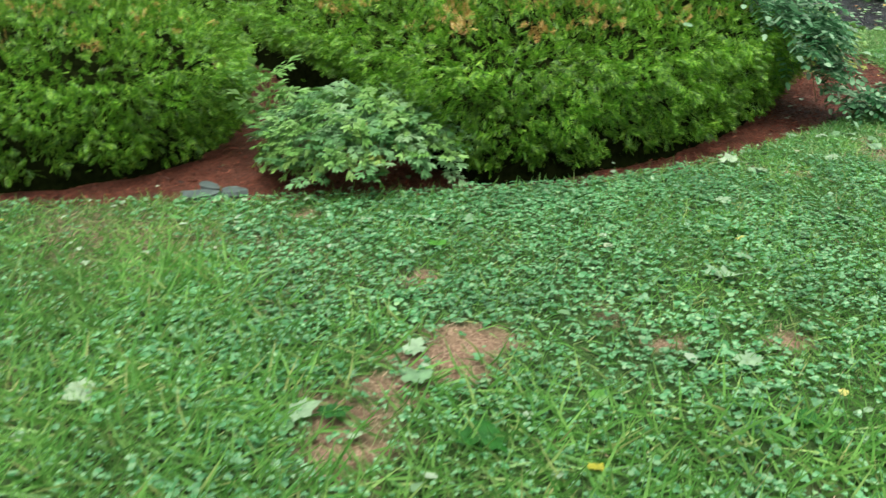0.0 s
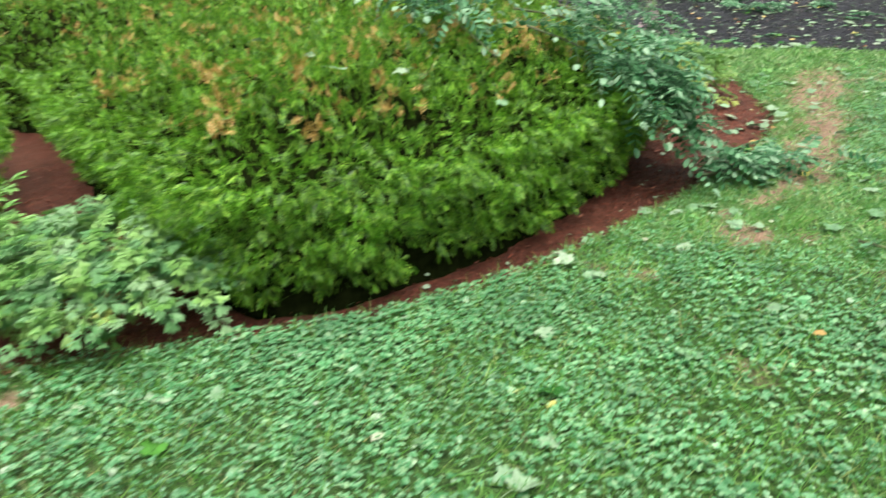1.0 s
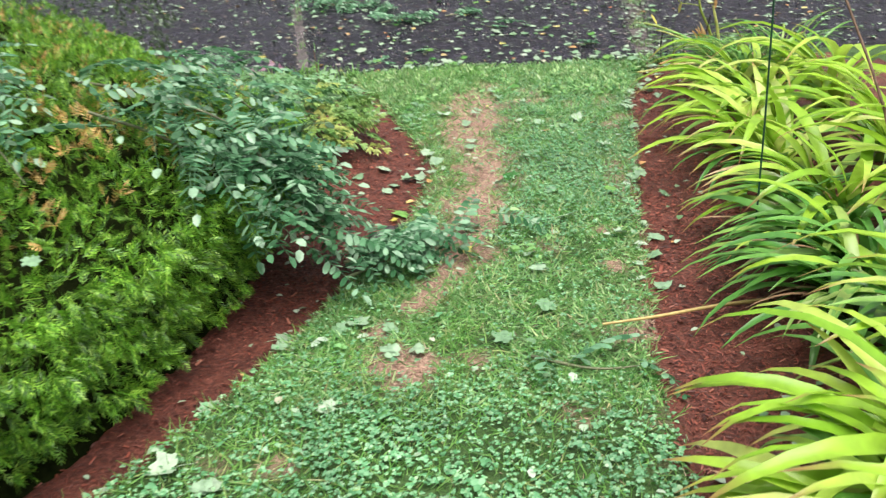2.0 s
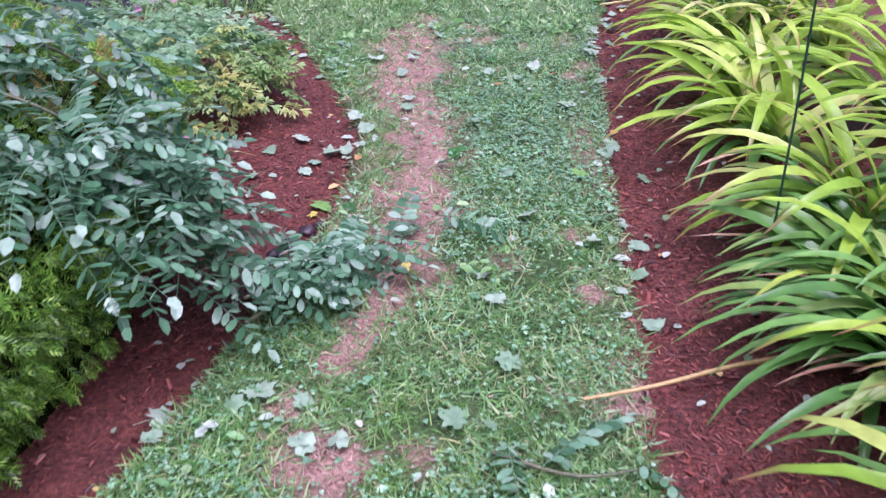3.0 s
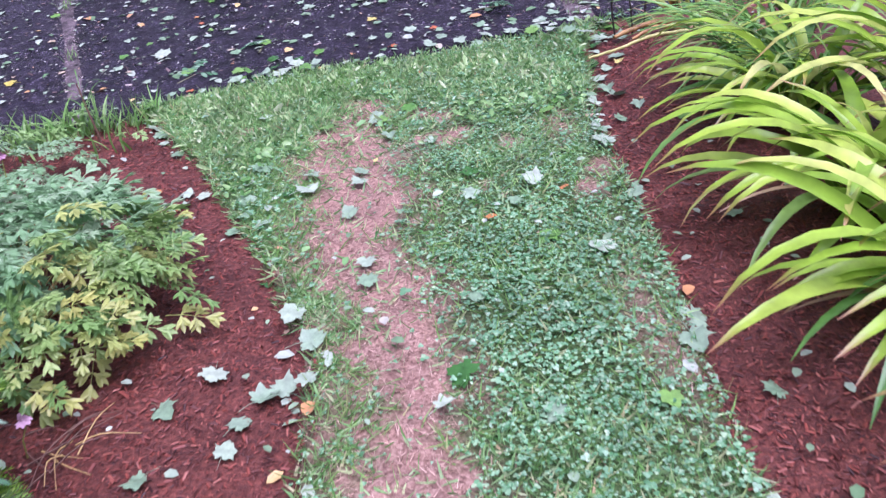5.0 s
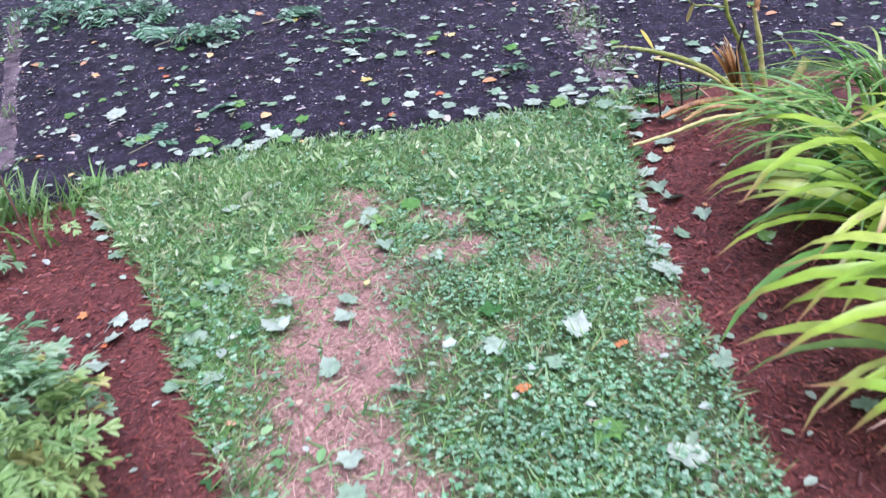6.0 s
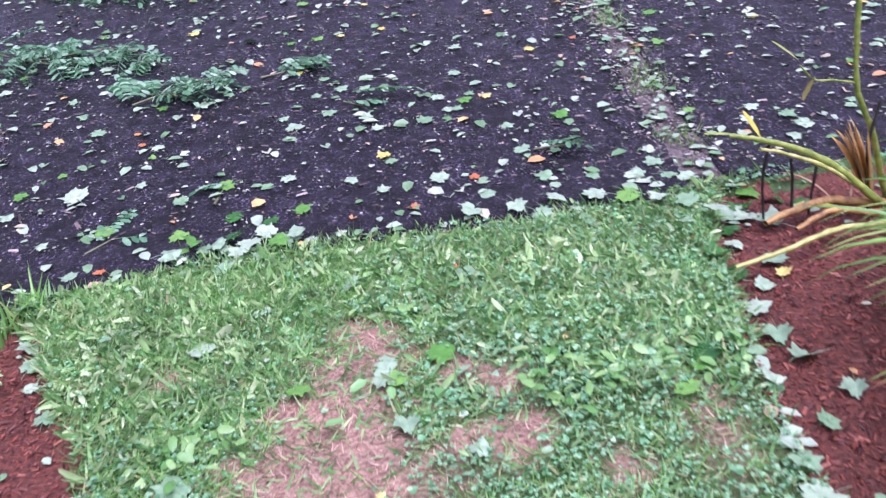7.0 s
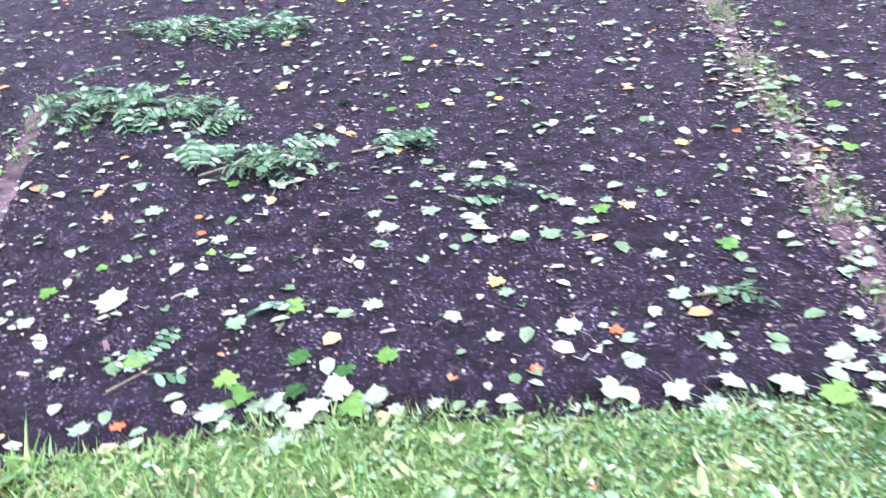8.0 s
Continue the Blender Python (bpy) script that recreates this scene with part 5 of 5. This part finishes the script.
# stick, stake, bare twigs
v, f = tube(curve_through([(0.55, 5.36, 0.045), (0.75, 5.4, 0.05), (0.95, 5.47, 0.045), (1.15, 5.52, 0.04)], 3), np.linspace(0.005, 0.008, 10), 6)
tagged(new("stick", mesh_of("stick", v, f, STRAW, True)), "thin pale brown stick across the bed's edge", "stick")
v, f = tube([(1.2, 5.9, -0.02), (1.19, 5.88, 0.6), (1.17, 5.86, 1.3)], (0.004, 0.004, 0.0035), 8)
tagged(new("garden_stake", mesh_of("garden_stake", v, f, STAKE, True)), "thin dark green garden stake among the daylilies", "stake")
twigs = thing("bare_shrub", (1.85, 6.1, ground_z(1.85, 6.1)), "bare reddish-brown twigs rising behind the daylilies", "shrub")
for pts in ([(0, 0, 0), (-0.1, 0.1, 0.5), (-0.3, 0.35, 1.1), (-0.35, 0.5, 1.5)], [(0, 0, 0), (0.05, 0.1, 0.6), (-0.05, 0.3, 1.2), (-0.2, 0.4, 1.5)], [(0, 0, 0), (0.1, -0.1, 0.6), (0.1, 0.2, 1.3)]):
    p = curve_through(pts, 4)
    v, f = tube(p, np.linspace(0.008, 0.003, len(p)), 5)
    part("twig", mesh_of("twig", v, f, TWIG, True), twigs)

# ---- lawn, mulch and weeds, uncounted
BLADE = (np.array([(-0.5, 0, 0), (0.5, 0, 0), (-0.4, 0.45, 0.12), (0.4, 0.45, 0.12), (-0.06, 1, 0.5), (0.06, 1, 0.5)]) * (0.075, 1, 1), np.array([(0, 1, 3, 2), (2, 3, 5, 4)]))
_p = []
for a in (0, 120, 240):
    _p.append(turned(leaflet(0.52, 0.5, 0.1, 0.1), pose(0, 0, 0, 8, 0, a)))
CLOVER_LEAF = joined(_p)
CLOVER_LEAF = (CLOVER_LEAF[0], CLOVER_LEAF[1])
veg = np.random.default_rng(12)


def on_lawn(n, box, thin):
    x, y = veg.uniform(box[0], box[1], n), veg.uniform(box[2], box[3], n)
    bed = np.maximum(edge_distance(x, y, WEST_BED), edge_distance(x, y, EAST_BED))
    fade = np.clip(1 - np.hypot(np.clip(-3.2 - x, 0, None) + np.clip(x - 1.3, 0, None), np.clip(1.0 - y, 0, None)) / 1.1 + 0.2 * waves(x, y, 3, 1.0), 0, 1)
    ok = (bed < 0.012) & (y < edge_y(x) + 0.01 + 0.035 * waves(x, y * 0, 9, 4) + 0.02 * waves(x, y * 0, 31, 2)) & (veg.uniform(0, 1, n) < thin(x, y) * fade)
    return x[ok], y[ok], bed[ok]


def sow(name, template, x, y, sizes, material, label, flat, lift=0.0):
    w = veg.uniform(0, 2 * math.pi, len(x))
    ahead = np.stack([np.cos(w) * flat, np.sin(w) * flat, np.full(len(x), 1.0) if flat < 3 else veg.normal(0, 0.3, len(x))], 1)
    if flat < 3:
        F = frames_of(ahead, veg)
    else:
        F = frames_of(ahead, veg, np.array([0, 0, 1.0]), 0.25)
    z = height_at(x, np.minimum(y, edge_y(x) - 0.001)) + lift
    z = z if np.isscalar(lift) else z
    v, f = scattered(template, np.stack([x, y, z], 1), F, sizes.reshape(-1, 1))
    return tagged(new(name, mesh_of(name, v, f, material)), label, name.replace("_", " "), kind="stuff")


LAWN_BOX = (-4.6, 2.4, -0.6, 9.95)
area = (LAWN_BOX[1] - LAWN_BOX[0]) * (LAWN_BOX[3] - LAWN_BOX[2])


def clover_share(x, y):
    patch = 0.66 + 0.55 * waves(x, y, 2.3, 6.0) + 0.3 * waves(x, y, 8, 2.0) + 0.35 * np.clip((y - 6.2) / 0.5, 0, 1) * (x > 0.12) - 0.3 * np.clip((y - 5.0) / 0.3, 0, 1) * np.clip((6.4 - y) / 0.4, 0, 1)
    dry = np.exp(-((x + 2.42) ** 2 + ((y - 2.56) * 1.6) ** 2) / 0.35)
    verge = np.clip((y - 8.5) / 0.5, 0, 1)
    path = np.clip((y - 4.9) / 0.8, 0, 1)
    long_grass = np.clip((2.9 + 0.25 * x - y) / 0.7 + 0.4 * waves(x, y, 4, 3.0), 0, 1)
    return np.clip(patch, 0.12, 1) * (1 - 0.5 * long_grass) * (1 - 0.93 * wear_at(x, y)) * (1 - 0.85 * dry) * (1 - 0.35 * path * (x < 0.15)) * (1 - 0.6 * verge * np.clip(1.1 - 0.8 * x, 0.3, 1))


x, y, bed = on_lawn(int(area * 5000), LAWN_BOX, clover_share)
sow("clover", CLOVER_LEAF, x, y, (0.008 + veg.gamma(3.0, 0.0035, len(x))) * np.clip(1.0 - 0.3 * (y - 4.0) / 1.2, 0.7, 1.0) * (1 + 0.25 * waves(x, y, 3.3, 8.0)), CLOVER, "dense low clover with rounded leaflets", 6.0, veg.uniform(0.012, 0.038, len(x)))


def grass_share(x, y):
    patch = 0.6 + 0.4 * waves(x, y, 2.6, 1.0)
    return np.clip(patch, 0.2, 1) * (1 - 0.95 * np.clip(wear_at(x, y) * 1.5 - 0.5, 0, 1)) * np.where((y > 5.2) & (x > 0.1), 0.35, 0.8)


x, y, bed = on_lawn(int(2.6 * 5.0 * 15000), (-1.2, 1.4, 4.95, 9.95), lambda x, y: np.clip(0.45 - 0.25 * (x > 0.1) * (y > 6.3) + 0.5 * waves(x, y, 6, 2.0) + 0.5 * np.clip((y - 8.6) / 0.5, 0, 1), 0.1, 1) * (1 - 0.85 * np.clip(wear_at(x, y) * 1.4 - 0.3, 0, 1)))
sow("fine_grass", (BLADE[0] * (2.5, 1, 1), BLADE[1]), x, y, veg.uniform(0.022, 0.05, len(x)) * np.where(y > 8.7, 1.3, 1.0), FINE_GRASS, "fine pale green lawn grass", 2.0)
x, y, bed = on_lawn(int(area * 6500), LAWN_BOX, grass_share)
tall = np.where(y > 9.25, 1.25, 1.0) * np.where(y < 2.5 + 0.3 * waves(x, y, 3, 2.0), 1.7, 1.0)
sow("grass", BLADE, x, y, veg.uniform(0.035, 0.075, len(x)) * tall, GRASS, "short uneven lawn grass", 1.5)
x, y, bed = on_lawn(int(area * 5200), LAWN_BOX, lambda x, y: np.clip(0.04 + wear_at(x, y) + 0.8 * np.exp(-((x + 2.42) ** 2 + ((y - 2.56) * 1.6) ** 2) / 0.35), 0, 1))
sow("dry_grass", BLADE, x, y, veg.uniform(0.012, 0.034, len(x)), DRY_GRASS, "flattened straw-coloured dead grass", 4.0, 0.006)
x, y, bed = on_lawn(24000, (-1.3, 1.5, 8.2, 9.95), lambda x, y: np.clip((y - 8.5) / 0.6, 0, 1) * (0.5 + 0.6 * waves(x, y, 5, 3.0)) * (1 - wear_at(x, y)))
sow("broadleaf_weeds", blunt(1.0, 0.3, 0.3, 0.4), x, y, veg.gamma(8.0, 0.0032, len(x)) + 0.01, VERGE, "lush light green broad-leaved weeds at the lawn's end", 1.7, veg.uniform(0.0, 0.025, len(x)))
x, y, bed = on_lawn(2400, (-3.6, 0.9, 0.4, 9.6), lambda x, y: np.clip(waves(x, y, 4.5, 5.0) * 1.6 - 0.5, 0, 1))
sow("plantain_leaves", (leaflet(1.0, 0.5)[0], leaflet(1.0, 0.5)[1]), x, y, veg.uniform(0.03, 0.06, len(x)), WEED, "scattered broad weed leaves in the lawn", 4.0, veg.uniform(0.015, 0.04, len(x)))
tuft_rng = np.random.default_rng(64)
WEED_LEAF = mesh_of("leaf", *blunt(0.038, 0.02, 0.25, 0.25), leafy("fresh_weed_leaf", [(0, (0.1, 0.3, 0.07)), (1, (0.32, 0.54, 0.2))], 0.32, 0.3, by="object", blotch=30))
for px, py, r, n in ((0.61, 8.77, 0.14, 60), (-0.45, 8.39, 0.12, 40), (-0.34, 8.69, 0.12, 30), (0.95, 8.76, 0.14, 40), (0.35, 6.05, 0.1, 16), (0.2, 9.35, 0.2, 40)):
    tuft = thing("broadleaf_weed", (px, py, ground_z(px, py)), "light green broad-leaved weed growing in the lawn", "weed", "lawn weeds")
    for i in range(n):
        w, d = tuft_rng.uniform(0, 2 * math.pi), r * math.sqrt(tuft_rng.uniform())
        part("leaf", WEED_LEAF, tuft, m=pose(d * math.cos(w), d * math.sin(w), tuft_rng.uniform(0.01, 0.05), tuft_rng.uniform(-10, 45), tuft_rng.normal(0, 25), tuft_rng.uniform(0, 360)) @ Matrix.Scale(tuft_rng.uniform(0.7, 1.3), 4))
n = 420  # weedy fringe between the west bed and the driveway
x = veg.uniform(-2.35, -0.95, n)
y = edge_y(x) - np.abs(veg.normal(0.02, 0.1, n))
sow("weeds", BLADE, x, y, veg.uniform(0.05, 0.18, n), GRASS, "tall ragged weeds along the driveway", 0.5)
n = 2600
x, y = veg.normal(1.37, 0.055, n) + 0.05 * (veg.uniform(0, 1, n) < 0.4), veg.uniform(9.9, 13.5, n)
ok = waves(x * 0, y, 5, 3.0) + 0.6 * waves(x, y, 13, 1.0) > -0.1
x, y, n = x[ok], y[ok], int(ok.sum())
v, f = scattered(BLADE, np.stack([x + 0.075 * (y - 10), y, height_at(x, y)], 1), frames_of(np.stack([veg.normal(0, 0.6, n), veg.normal(0, 0.6, n), np.ones(n)], 1), veg), veg.uniform(0.015, 0.05, (n, 1)))
tagged(new("seam_weeds", mesh_of("seam_weeds", v, f, GRASS)), "sparse weeds growing in the driveway seam", "weeds", kind="stuff")

def chips(box, n):
    x, y = veg.uniform(box[0], box[1], n), veg.uniform(box[2], box[3], n)
    bed = np.maximum(edge_distance(x, y, WEST_BED), edge_distance(x, y, EAST_BED))
    ok = (bed > veg.uniform(-0.05, 0.01, n)) & (y < edge_y(x) - 0.01)
    x, y = x[ok], y[ok]
    w = veg.uniform(0, 2 * math.pi, len(x))
    ahead = np.stack([np.cos(w), np.sin(w), veg.normal(0, 0.25, len(x))], 1)
    F = frames_of(ahead, veg, np.array([0, 0, 1.0]), 0.3)
    size = veg.gamma(2.5, 0.004, (len(x), 1)) + 0.005
    v, f = scattered(CHIP_SHAPE, np.stack([x, y, height_at(x, y) + veg.uniform(0.0, 0.008, len(x))], 1), F, size)
    tagged(new("mulch_chips", mesh_of("mulch_chips", v, f, CHIP)), "loose shredded red bark chips", "mulch", kind="stuff")


chips((-4.2, -0.1, 2.0, 6.2), 30000)
chips((-2.2, -0.1, 5.6, 9.75), 40000)
chips((0.6, 1.9, 3.4, 9.75), 48000)
